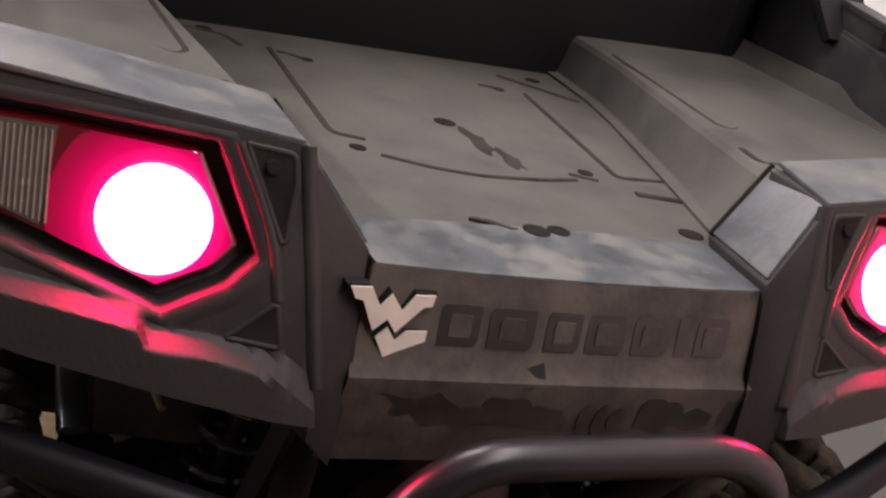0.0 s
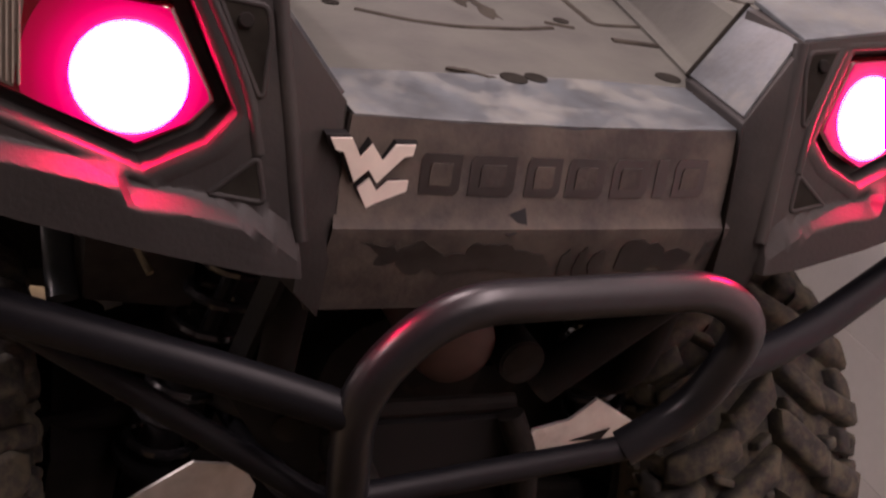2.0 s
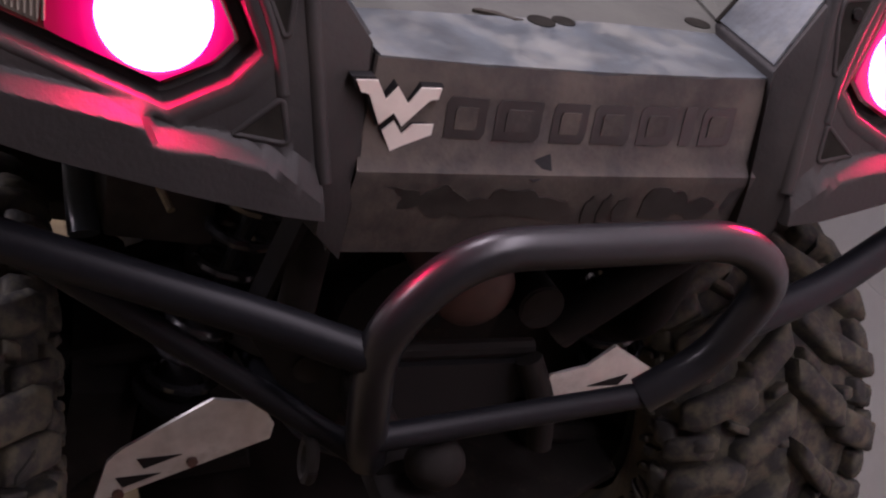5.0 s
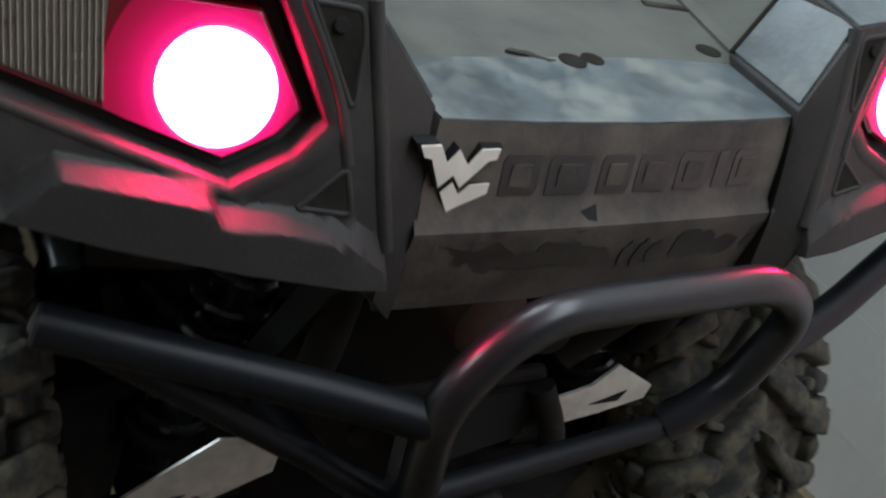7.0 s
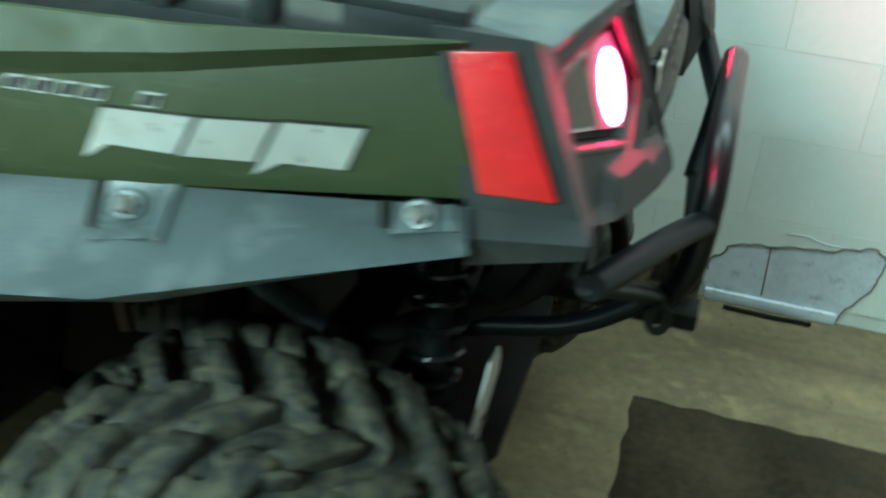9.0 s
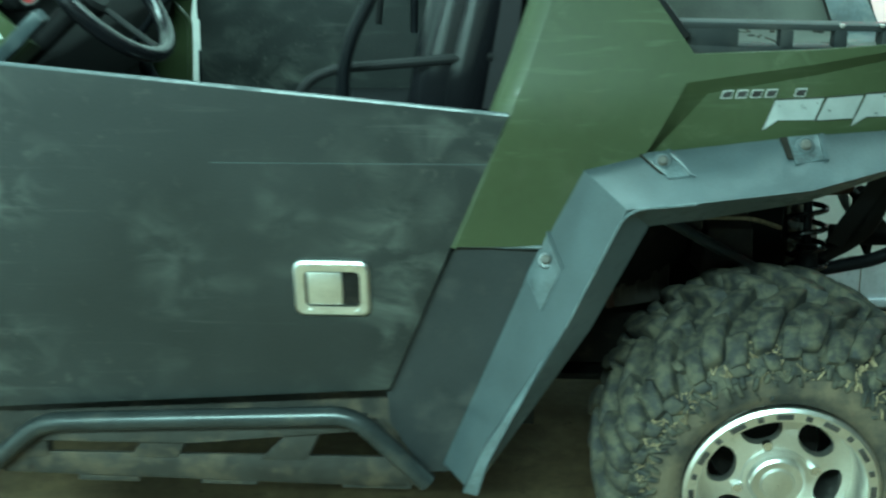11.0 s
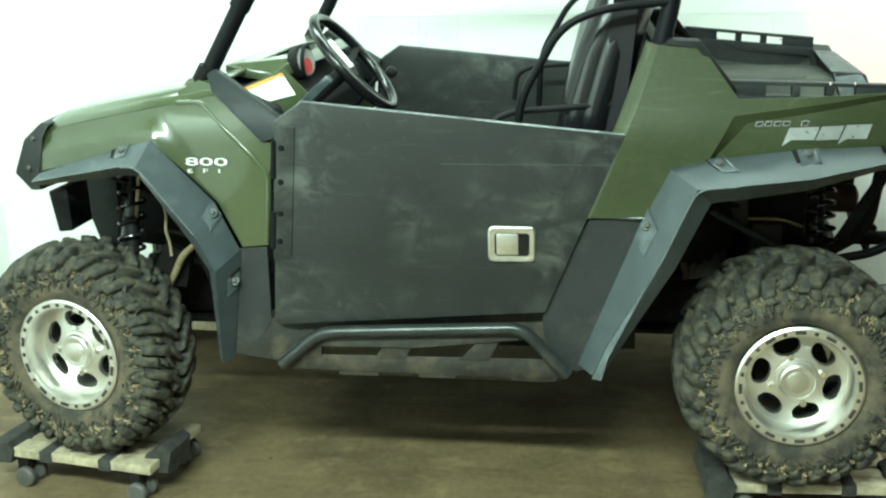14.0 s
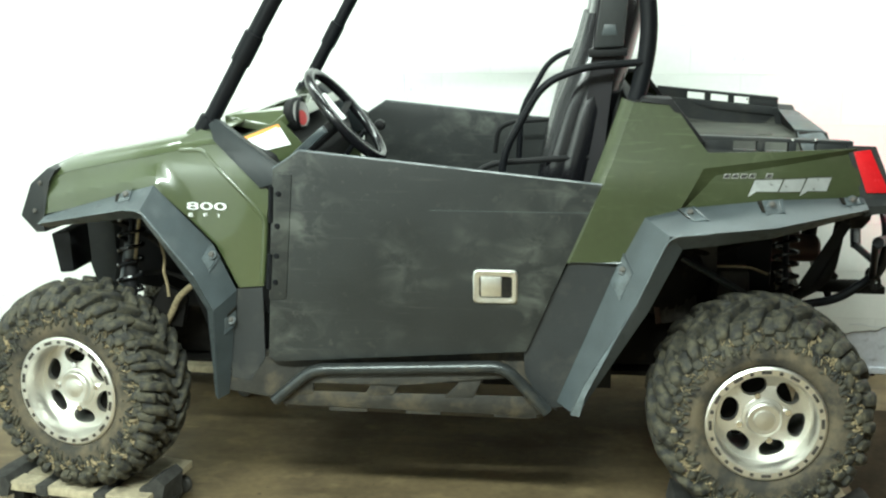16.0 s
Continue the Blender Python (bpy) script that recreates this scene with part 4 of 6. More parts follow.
for s in BOTH:
    def face(w, z, out=0.0, s=s):
        return (pod_x(w, z, out) + (0.010 if s > 0 else 0.0), s * (w - (0.028 if s > 0 else 0.0)), z)
    rim, bez, lns = (polar(p, MID_W, MID_Z, ANGLES) for p in (POD_RIM, POD_BEZEL, POD_LENS))
    rings = [[(0.21 + (1.16 - z) * 0.3, face(w, z)[1], z) for w, z in rim], [face(w, z, -0.006) for w, z in rim]]
    for k in (0.98,) + tuple(0.96 - 0.024 * j for j in range(40)):
        rings.append([face(a + (p - a) * k, b + (q - b) * k) for (p, q), (a, b) in zip(rim, bez)])
    rings.append([face(w, z, -0.002) for w, z in bez])
    rings.append([face(a + (p - a) * 0.75, b + (q - b) * 0.75, -0.022) for (p, q), (a, b) in zip(bez, lns)])
    rings.append([face(w, z, -0.024) for w, z in lns])
    pod = part("tail_lamp_pod", loft(rings), POD, car, "dusty black moulded tail lamp housing", angle=24)
    bm = loft([[face(p + (a - p) * k, q + (b - q) * k, out) for (p, q), (a, b) in zip(bez, polar([(MID_W + (w - MID_W) * 1.14, MID_Z + (z - MID_Z) * 1.16) for w, z in POD_BEZEL], MID_W, MID_Z, ANGLES))] for k, out in ((0.0, -0.0008), (0.2, 0.0004), (0.45, 0.0010), (0.75, 0.0011), (1.0, 0.0002))], caps=False)
    part("bezel_lip", bm, POD, pod, angle=40)
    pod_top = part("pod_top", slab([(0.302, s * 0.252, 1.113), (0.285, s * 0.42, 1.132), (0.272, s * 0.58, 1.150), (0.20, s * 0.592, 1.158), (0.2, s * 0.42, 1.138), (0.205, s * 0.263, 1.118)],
                         [(0.302, s * 0.252, 1.108), (0.285, s * 0.42, 1.127), (0.272, s * 0.58, 1.145), (0.20, s * 0.592, 1.153), (0.2, s * 0.42, 1.133), (0.205, s * 0.263, 1.113)], bevel=0.002), PALE_PLASTIC, pod, "pale blue-grey top of the housing")
    for pts in ([(0.294, 1.105), (0.259, 1.102), (0.256, 1.085), (0.260, 1.042), (0.264, 1.041)], [(0.297, 0.972), (0.265, 0.997), (0.262, 0.996), (0.257, 0.967)]):
        # near-black plate on the face carries the pocket's inner shade
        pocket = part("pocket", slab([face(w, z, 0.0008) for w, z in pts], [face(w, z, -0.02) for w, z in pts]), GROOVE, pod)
        part("pocket_rim", tube([face(w, z, -0.0012) for w, z in pts + pts[:1]], 0.0030, 0.006, 10), POD, pocket)
    part("edge_rib", tube([face(w, z, -0.0035) for w, z in ((0.25, 1.108), (0.244, 1.06), (0.238, 1.02), (0.232, 0.97), (0.228, 0.94))], 0.0068, 0.02, 14), POD, pod)
    part("web_rib", tube([face(w, z, -0.0030) for w, z in ((0.300, 1.105), (0.282, 1.07), (0.268, 1.036), (0.262, 1.0))], 0.0056, 0.02, 14), POD, pod)
    part("screw", disc(face(0.275, 1.092, 0.001), (1, 0, 0.4), 0.006, 0.003, 10, bevel=0.001), GRIME, pod)
    def lens_ring(k, out):
        return [face(MID_W + (w - MID_W) * k, MID_Z + (z - MID_Z) * k, out) for w, z in lns]
    lens = part("lens", loft([lens_ring(1.0, -0.024), lens_ring(0.99, -0.013), lens_ring(0.95, -0.011)]), RED_LENS, pod, "red tail lamp lens")
    glow = []
    for w, z in polar([(MID_W + (w - MID_W) * 0.955, MID_Z + (z - MID_Z) * 0.94) for w, z in POD_LENS], 0.353, 1.044, [math.tau * k / 60 for k in range(60)]):
        r = min(1.0, 0.074 / math.hypot(w - 0.353, z - 1.044))
        glow.append((0.353 + (w - 0.353) * r, 1.044 + (z - 1.044) * r))
    lit = part("lit_lens", slab([face(w, z, -0.013) for w, z in glow], [face(w, z, -0.0095) for w, z in glow]), GLOW, lens, "glowing red half of the lens")
    lit.data.transform(Matrix.Translation(-Vector(face(0.353, 1.044, -0.0095))))
    lit.location = face(0.353, 1.044, -0.0095)
    part("lit_lamp", loft([[face(0.353 + 0.041 * k * math.cos(a), 1.044 + 0.0375 * k * math.sin(a), out) for a in (math.tau * j / 40 for j in range(40))] for k, out in ((1.0, -0.0097), (0.985, -0.0090))]), HOT, lens, "brightly lit round tail lamp")
    clear = [(0.422, 1.0975), (0.494, 1.0995), (0.508, 1.095), (0.517, 1.082), (0.513, 1.068), (0.50, 1.057), (0.43, 1.032)]
    clear_panel = part("clear_panel", slab([face(w, z, -0.013) for w, z in clear], [face(w, z, -0.0092) for w, z in clear]), LENS_BACK, lens, "milky ribbed reversing light panel")
    for k in range(22):
        w = 0.425 + k * 0.0041
        z0, z1 = interp(w, [(0.42, 1.033), (0.43, 1.035), (0.50, 1.059), (0.515, 1.070)]), interp(w, [(0.42, 1.095), (0.494, 1.097), (0.515, 1.085)])
        part("lens_rib", slab([face(w, z0, -0.0095), face(w + 0.0026, z0, -0.0095), face(w + 0.0026, z1, -0.0095), face(w, z1, -0.0095)], [face(w + 0.0009, z0, -0.0074), face(w + 0.0017, z0, -0.0074), face(w + 0.0017, z1, -0.0074), face(w + 0.0009, z1, -0.0074)]), CLEAR_LENS, lens)
    part("reflector", slab([(0.205, s * 0.612, 1.156), (0.251, s * 0.606, 1.161), (0.305, s * 0.622, 1.047), (0.243, s * 0.630, 1.047)], [(0.212, s * 0.585, 1.150), (0.255, s * 0.58, 1.154), (0.303, s * 0.59, 1.039), (0.247, s * 0.595, 1.039)], bevel=0.002), REFLECTOR, pod, "red side reflector")
    part("corner_trim", loft([[(x0, s * w, z) for x0, w, z in r] for r in (
        [(0.188, 0.606, 1.172), (0.268, 0.592, 1.168), (0.274, 0.55, 1.15), (0.19, 0.55, 1.16)],
        [(0.232, 0.626, 1.03), (0.326, 0.612, 1.03), (0.32, 0.56, 1.03), (0.22, 0.56, 1.03)],
        [(0.236, 0.645, 1.012), (0.338, 0.625, 1.016), (0.33, 0.56, 1.01), (0.23, 0.56, 1.01)],
        [(0.240, 0.642, 0.985), (0.336, 0.618, 0.998), (0.33, 0.56, 1.0), (0.23, 0.56, 0.985)])]), BLACK, pod, angle=22)
    pod_web = part("pod_web", slab([(0.304, s * 0.252, 1.109), (0.327, s * 0.195, 1.040), (0.350, s * 0.196, 0.94), (0.352, s * 0.20, 0.862), (0.366, s * 0.228, 0.895), (0.371, s * 0.229, 0.92), (0.335, s * 0.238, 1.03)],
                         [(0.2, s * 0.262, 1.112), (0.22, s * 0.20, 1.040), (0.3, s * 0.2, 0.94), (0.3, s * 0.2, 0.862), (0.3, s * 0.25, 0.90), (0.3, s * 0.25, 0.925), (0.26, s * 0.25, 1.03)], bevel=0.002), POD, pod)
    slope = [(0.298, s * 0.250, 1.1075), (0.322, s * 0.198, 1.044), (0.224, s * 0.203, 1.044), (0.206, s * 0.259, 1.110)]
    # a paler plate laid over the slope
    web_top = part("web_top", slab([(x, y - s * 0.0018, z + 0.0015) for x, y, z in slope], [(x, y + s * 0.004, z - 0.003) for x, y, z in slope], bevel=0.001), PALE_PLASTIC, pod, "pale slope beside the bed")
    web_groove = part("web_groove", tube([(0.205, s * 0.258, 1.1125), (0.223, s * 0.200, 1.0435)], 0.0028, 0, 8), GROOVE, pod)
    if s > 0:
        for ob in (pod_top, pod_web, web_top, web_groove):
            ob.data.transform(Matrix.Translation((0.010, -0.028, 0.0)))

# tailgate panel
def gate_x(y, z):
    x = interp(-z, [(-1.036, 0.318), (-1.034, 0.328), (-1.0, 0.336), (-0.955, 0.343), (-0.947, 0.352), (-0.935, 0.352), (-0.90, 0.345), (-0.862, 0.338)])
    return x + 0.010 * (1 - (y / 0.2) ** 2)


rows = []
for z in (1.031, 1.0290, 1.02, 1.0, 0.955, 0.945, 0.936, 0.90, 0.868, 0.862):
    rows.append([(gate_x(y, z), y * (1 + (1.036 - z) * 0.55), z + (0.004 * (1 - (y / 0.19) ** 2) if z < 1.025 else 0)) for y in (k * 0.19 / 6 for k in range(-6, 7))])
gate = part("tailgate", shell(rows, 0.01), GATE, car, "dusty black tailgate panel with moulded relief")
# worn relief marks, plain shapes
for y0, y1 in ((-0.132, -0.098), (-0.090, -0.050), (-0.040, -0.008), (-0.002, 0.034), (0.042, 0.078), (0.086, 0.098), (0.106, 0.140)):
    def mark(k, out):
        c, hw = (y0 + y1) / 2, (y1 - y0) / 2 * k
        hz = 0.0165 * (k if k == 1 else 0.55)
        return [(gate_x(y, z) + out, y, z) for y, z in ((c - hw, 0.990 - hz), (c + hw * 0.8, 0.990 - hz), (c + hw, 0.990 - hz * 0.7), (c + hw, 0.990 + hz), (c - hw * 0.8, 0.990 + hz), (c - hw, 0.990 + hz * 0.7))]
    relief = part("relief_mark", slab(mark(1, -0.002), mark(1, 0.0014)), RELIEF, gate)
    if y1 - y0 > 0.02:
        part("relief_centre", slab(mark(0.55, 0.0005), mark(0.55, 0.0020)), GATE, relief)
part("latch_hole", slab([(gate_x(y, z) + 0.0012, y, z) for y, z in ((-0.072, 0.951), (-0.05, 0.958), (-0.036, 0.964), (-0.034, 0.949), (-0.05, 0.943))], [(gate_x(y, z) - 0.008, y, z) for y, z in ((-0.072, 0.951), (-0.05, 0.958), (-0.036, 0.964), (-0.034, 0.949), (-0.05, 0.943))]), DARK, gate)
for y, z, w, h in ((-0.165, 0.922, 0.026, 0.012), (-0.125, 0.919, 0.020, 0.017), (-0.095, 0.914, 0.022, 0.011), (-0.062, 0.921, 0.022, 0.017), (-0.03, 0.915, 0.026, 0.013), (0.012, 0.914, 0.006, 0.014), (0.028, 0.914, 0.006, 0.017), (0.044, 0.914, 0.007, 0.014), (0.085, 0.919, 0.024, 0.021), (0.125, 0.913, 0.022, 0.013), (0.165, 0.920, 0.014, 0.020)):
    ring = [(y + w * math.cos(a) * (1.0 + 0.14 * math.sin(3 * a + y * 90)), z + h * math.sin(a) * (0.9 + 0.16 * math.cos(4 * a + y * 50) + 0.05 * math.sin(9 * a))) for a in (math.tau * k / 32 for k in range(32))]
    part("oily_smudge", slab([(gate_x(py, pz) + 0.0004, py, pz) for py, pz in ring], [(gate_x(py, pz) - 0.004, py, pz) for py, pz in ring]), SMUDGE, gate)
# zigzag emblem
zig = [(-0.218, 1.0255), (-0.1999, 1.026), (-0.19, 1.0085), (-0.1815, 1.021), (-0.17, 1.0055), (-0.161, 1.0207), (-0.1435, 1.0211), (-0.1447, 1.0111), (-0.152, 1.0096), (-0.1723, 0.9844), (-0.1814, 0.9969), (-0.1925, 0.9856), (-0.2054, 1.0133), (-0.2124, 1.0149)]
vee = [(-0.1895, 0.983), (-0.1806, 0.9925), (-0.1717, 0.98), (-0.1638, 0.9895), (-0.1453, 0.9905), (-0.1453, 0.9785), (-0.1511, 0.9775), (-0.1744, 0.9533), (-0.1809, 0.967)]
zig, vee = ([(y + 0.0046, z - 0.0053) for y, z in poly] for poly in (zig, vee))
emblem = part("emblem", plate_yz(zig, 0.334, 0.3435, 0.0), DARK, gate, "chromed zigzag emblem on a black backing")
part("emblem_backing", plate_yz(vee, 0.334, 0.3435), DARK, emblem)
for poly in (zig, vee):
    cy, cz = sum(p[0] for p in poly) / len(poly), sum(p[1] for p in poly) / len(poly)
    part("emblem_face", plate_yz([(cy + (y - cy) * 0.93 + 0.0008, cz + (z - cz) * 0.90 - 0.0005) for y, z in poly], 0.3436, 0.3455), SILVER, emblem)

# rear bumper
bumper = part("rear_bumper", tube([(0.40, -0.160, 0.69), (0.428, -0.178, 0.745), (0.434, -0.190, 0.85), (0.43, -0.125, 0.922), (0.43, 0.118, 0.929), (0.428, 0.176, 0.888), (0.418, 0.152, 0.795), (0.41, 0.094, 0.745)], 0.0175, 0.05, 18), BUMPER, car, "satin black tubular bumper")
part("lower_tube", tube([(0.426, -0.178, 0.733), (0.41, 0.097, 0.746)], 0.012, 0, 14), STEEL, bumper)
for s in BOTH:
    part("side_tube", tube([(0.331, -0.459, 0.874), (0.40, -0.26, 0.838), (0.43, -0.19, 0.825)] if s < 0 else [(0.345, 0.435, 0.912), (0.40, 0.26, 0.850), (0.424, 0.160, 0.835)], 0.0165, 0.05, 16), STEEL, bumper)
    part("end_cap", disc((0.331, -0.459, 0.874) if s < 0 else (0.345, 0.435, 0.912), (-0.3, s, 0.2), 0.0165, 0.004, 18, bevel=0.002), STEEL, bumper)
    if s < 0:
        gusset = part("gusset", slab([(0.392, -0.285, 0.835), (0.412, -0.205, 0.815), (0.405, -0.195, 0.735), (0.385, -0.245, 0.765)], [(0.387, -0.285, 0.835), (0.407, -0.205, 0.815), (0.400, -0.195, 0.735), (0.380, -0.245, 0.765)], bevel=0.001), STEEL, bumper)
        part("gusset_hole", disc((0.4055, -0.228, 0.795), (1, -0.25, 0), 0.013, 0.0012, 18), GROOVE, gusset)
        part("brace_tube", tube([(0.325, s * 0.46, 0.875), (0.375, s * 0.27, 0.76), (0.40, s * 0.17, 0.695)], 0.011, 0.03, 12), STEEL, bumper)
    part("strap_bracket", slab([(0.345, s * 0.215, 0.935), (0.312, s * 0.215, 0.94), (0.165, s * 0.215, 0.68), (0.20, s * 0.215, 0.668)], [(0.345, s * 0.222, 0.935), (0.312, s * 0.222, 0.94), (0.165, s * 0.222, 0.68), (0.20, s * 0.222, 0.668)]), DARK, bumper)
    if s < 0:
        part("mount_tube", tube([(0.40, s * 0.165, 0.70), (0.30, s * 0.18, 0.63), (0.12, s * 0.2, 0.60)], 0.014, 0.05, 12), STEEL, bumper)
    if s < 0:
        part("weld_bead", tube([(0.436 + 0.017 * math.cos(a) * 0.3, s * 0.186 + 0.012 * math.cos(a), 0.826 + 0.018 * math.sin(a)) for a in (math.tau * k / 12 for k in range(13))], 0.003, 0, 6), STEEL, bumper)
part("shackle", tube([(0.40 + 0.012 * math.cos(a), -0.212, 0.692 + 0.02 * math.sin(a)) for a in (math.tau * k / 14 for k in range(15))], 0.006, 0, 8), GRIME, bumper)
# hitch
hitch = part("hitch_tube", tube([(0.2, -0.125, 0.66), (0.40, -0.125, 0.66)], 0.022, 0, 12), GRIME, car)
part("hitch_ball", lathe_y([(0.0005, -0.026), (0.012, -0.024), (0.021, -0.016), (0.026, 0.0), (0.021, 0.016), (0.012, 0.024), (0.0005, 0.026)], 24, (0.42, -0.104, 0.695)), GRIME, hitch)
part("hitch_tongue", box(0.36, 0.45, -0.15, -0.10, 0.64, 0.665, 0.005), GRIME, hitch)

# wheels
def knob(bm, profile, a, da, u0, u1, height, skew, taper=0.72):
    """One rounded tread block on the tyre's curved surface, between two angles and two stretches of the profile."""
    def at(ang, u, out):
        r, y, nr, ny = profile(u)
        return Vector(((r + nr * out) * math.cos(ang), y + ny * out, (r + nr * out) * math.sin(ang)))
    grow = 0.80 + 0.36 * abs(math.sin(a * 37.0 + u0 * 90.0))
    um, rings, da, height = (u0 + u1) / 2, [], da * grow, height * (0.9 + 0.14 * abs(math.cos(a * 23.0 + u1 * 70.0)))
    for k, out in ((1.1, -0.004), (1.0, height * 0.58), (0.94, height * 0.84), (taper + 0.06, height * 0.97), (taper * 0.5, height * 1.02)):
        ring = []
        for da_k, u_k in ((-1, -0.75), (-0.75, -1), (0.85, -1), (1, -0.8), (1, 0.6), (0.6, 1), (-0.8, 1), (-1, 0.8)):
            u = um + (u1 - u0) / 2 * u_k * k
            ring.append(at(a + da / 2 * da_k * k + skew * u_k * k, u, out))
        rings.append(ring)
    loft(rings, bm)


def wheel(name, x, s, z, w_out, width, radius, turn, seed, steer=0, lugs=21):
    rng = random.Random(seed)
    ob = new(name)
    ob.parent = car
    ob["label"] = "aluminium six-window wheel with muddy knobbly tyre"
    ob.matrix_basis = pose(x, s * (w_out - width / 2), z, 0, 0, steer + (0 if s < 0 else 180)) @ pose(0, 0, 0, 0, turn, 0)
    h = width / 2   # local: outer face at -y
    rim_r = 0.158
    rt = radius - 0.024
    # carcass section from the middle of the tread to the bead
    sect = [(0.0, rt), (0.55 * h, rt - 0.006), (0.78 * h, rt - 0.018), (0.92 * h, rt - 0.04), (0.985 * h, rt - 0.066), (h, rt - 0.095), (0.985 * h, rim_r + 0.03), (0.93 * h, rim_r + 0.012), (0.80 * h, rim_r)]
    marks = [0.0]
    for (y0, r0), (y1, r1) in zip(sect, sect[1:]):
        marks.append(marks[-1] + math.hypot(y1 - y0, r1 - r0))
    def profile(u):
        g = math.copysign(1, u)
        u = abs(u)
        y, r = (interp(u, [(m, p[k]) for m, p in zip(marks, sect)]) for k in (0, 1))
        y2, r2 = (interp(u + 0.01, [(m, p[k]) for m, p in zip(marks, sect)]) for k in (0, 1))
        y1, r1 = (interp(max(0, u - 0.01), [(m, p[k]) for m, p in zip(marks, sect)]) for k in (0, 1))
        t = Vector((y2 - y1, r2 - r1)).normalized()
        return r, g * y, t.x, -t.y * g
    tyre = part("tyre", lathe_y([(r, -y) for y, r in sect[::-1]] + [(r, y) for y, r in sect[1:]], 80), SIDEWALL, ob, "muddy black tyre with deep tread blocks")
    crown = marks[2]
    base = [(r + 0.0012, y) for y, r in sect[:5]]
    part("tread_base", lathe_y([(r, -y) for r, y in base[::-1]] + base[1:], 80), RUBBER, tyre)
    bm = bmesh.new()
    j = lambda m=0.02: rng.uniform(-m, m)
    n = lugs
    step = math.tau / n
    for k in range(n):
        for g in (-1, 1):
            o = k * step + (0 if g < 0 else step * 0.5)
            knob(bm, profile, o + j(0.04), step * rng.uniform(0.36, 0.46), g * crown * rng.uniform(-0.04, 0.06), g * (crown * rng.uniform(0.54, 0.66)), 0.029, step * 0.34)
            knob(bm, profile, o + step * 0.52 + j(0.04), step * rng.uniform(0.40, 0.50), g * crown * rng.uniform(0.46, 0.56), g * (crown + rng.uniform(0.016, 0.030)), 0.028, step * 0.22)
            knob(bm, profile, o + step * 0.05 + j(0.03), step * 0.40, g * crown * rng.uniform(0.80, 0.90), g * (crown + 0.034), 0.021, step * 0.10)
    n = 27
    step = math.tau / n
    for k in range(n):
        for g in (-1, 1):
            o = k * step + (0 if g < 0 else step * 0.5)
            knob(bm, profile, o + step * 0.28 + j(), step * 0.46, g * (crown + 0.024), g * (crown + 0.050), 0.014, -step * 0.06)
            for off, du in ((0.12, 0.046), (0.42, 0.056), (0.66, 0.040), (0.90, 0.052)):
                u = crown + du + rng.uniform(-0.006, 0.006)
                knob(bm, profile, o + step * off + j(0.03), step * rng.uniform(0.12, 0.20), g * u, g * (u + rng.uniform(0.014, 0.026)), rng.uniform(0.006, 0.010), j(0.03))
    for k in range(120):
        a, u = rng.uniform(0, math.tau), rng.uniform(-1.0, 1.0) * crown
        knob(bm, profile, a, step * rng.uniform(0.12, 0.28), u, u + math.copysign(rng.uniform(0.012, 0.03), u), rng.uniform(0.016, 0.028), rng.uniform(-0.05, 0.05))
    for k in range(520):
        a, u = rng.uniform(0, math.tau), crown + 0.02 + abs(rng.gauss(0.012, 0.022))
        knob(bm, profile, a, rng.uniform(0.012, 0.03), -u, -(u + rng.uniform(0.006, 0.013)), rng.uniform(0.003, 0.006), rng.uniform(-0.02, 0.02))
    tread = part("tread", bm, RUBBER, tyre, "worn knobbly tread blocks caked with mud", angle=50)
    tread["kind"] = "stuff"
    bm = bmesh.new()
    for k in range(640):
        if k % 4 == 0:
            a0, u0 = rng.uniform(0, math.tau), crown + rng.uniform(0.008, 0.052)
        a, u = a0 + rng.gauss(0, 0.020), u0 + rng.gauss(0, 0.007)
        knob(bm, profile, a, rng.uniform(0.004, 0.010), -u, -(u + rng.uniform(0.004, 0.015)), rng.uniform(0.005, 0.0115), rng.uniform(-0.03, 0.03), 0.6)
    crust = part("dried_mud", bm, MUD_CRUST, tyre, "flakes of dried tan mud")
    crust["kind"] = "stuff"
    bm = lathe_y([(0.165, -h + 0.012), (0.166, -h + 0.004), (0.160, -h), (0.143, -h + 0.001), (0.140, -h + 0.006), (0.134, -h + 0.03), (0.132, 0.0), (0.14, h - 0.02)], 64)
    rim = part("rim", bm, ALLOY, ob, "machined aluminium rim with slotted lip")
    # face with six rounded windows
    bm = bmesh.new()
    yf, yb = -h + 0.064, -h + 0.078
    r_in, r_out = 0.046, 0.137
    def inside(px, pz):
        r, t = math.hypot(px, pz), math.atan2(pz, px)
        return r_in <= r <= r_out and abs(t) <= math.pi / 6
    corners = [math.atan2(r * math.sin(t), r * math.cos(t) - 0.094) for r in (r_in, r_out) for t in (-math.pi / 6, math.pi / 6)]
    thetas = sorted([math.tau * k / 32 - math.pi for k in range(32)] + corners)
    def dish(px, pz, y):
        return y - 0.010 + 0.014 * (math.hypot(px, pz) - r_in) / 0.09
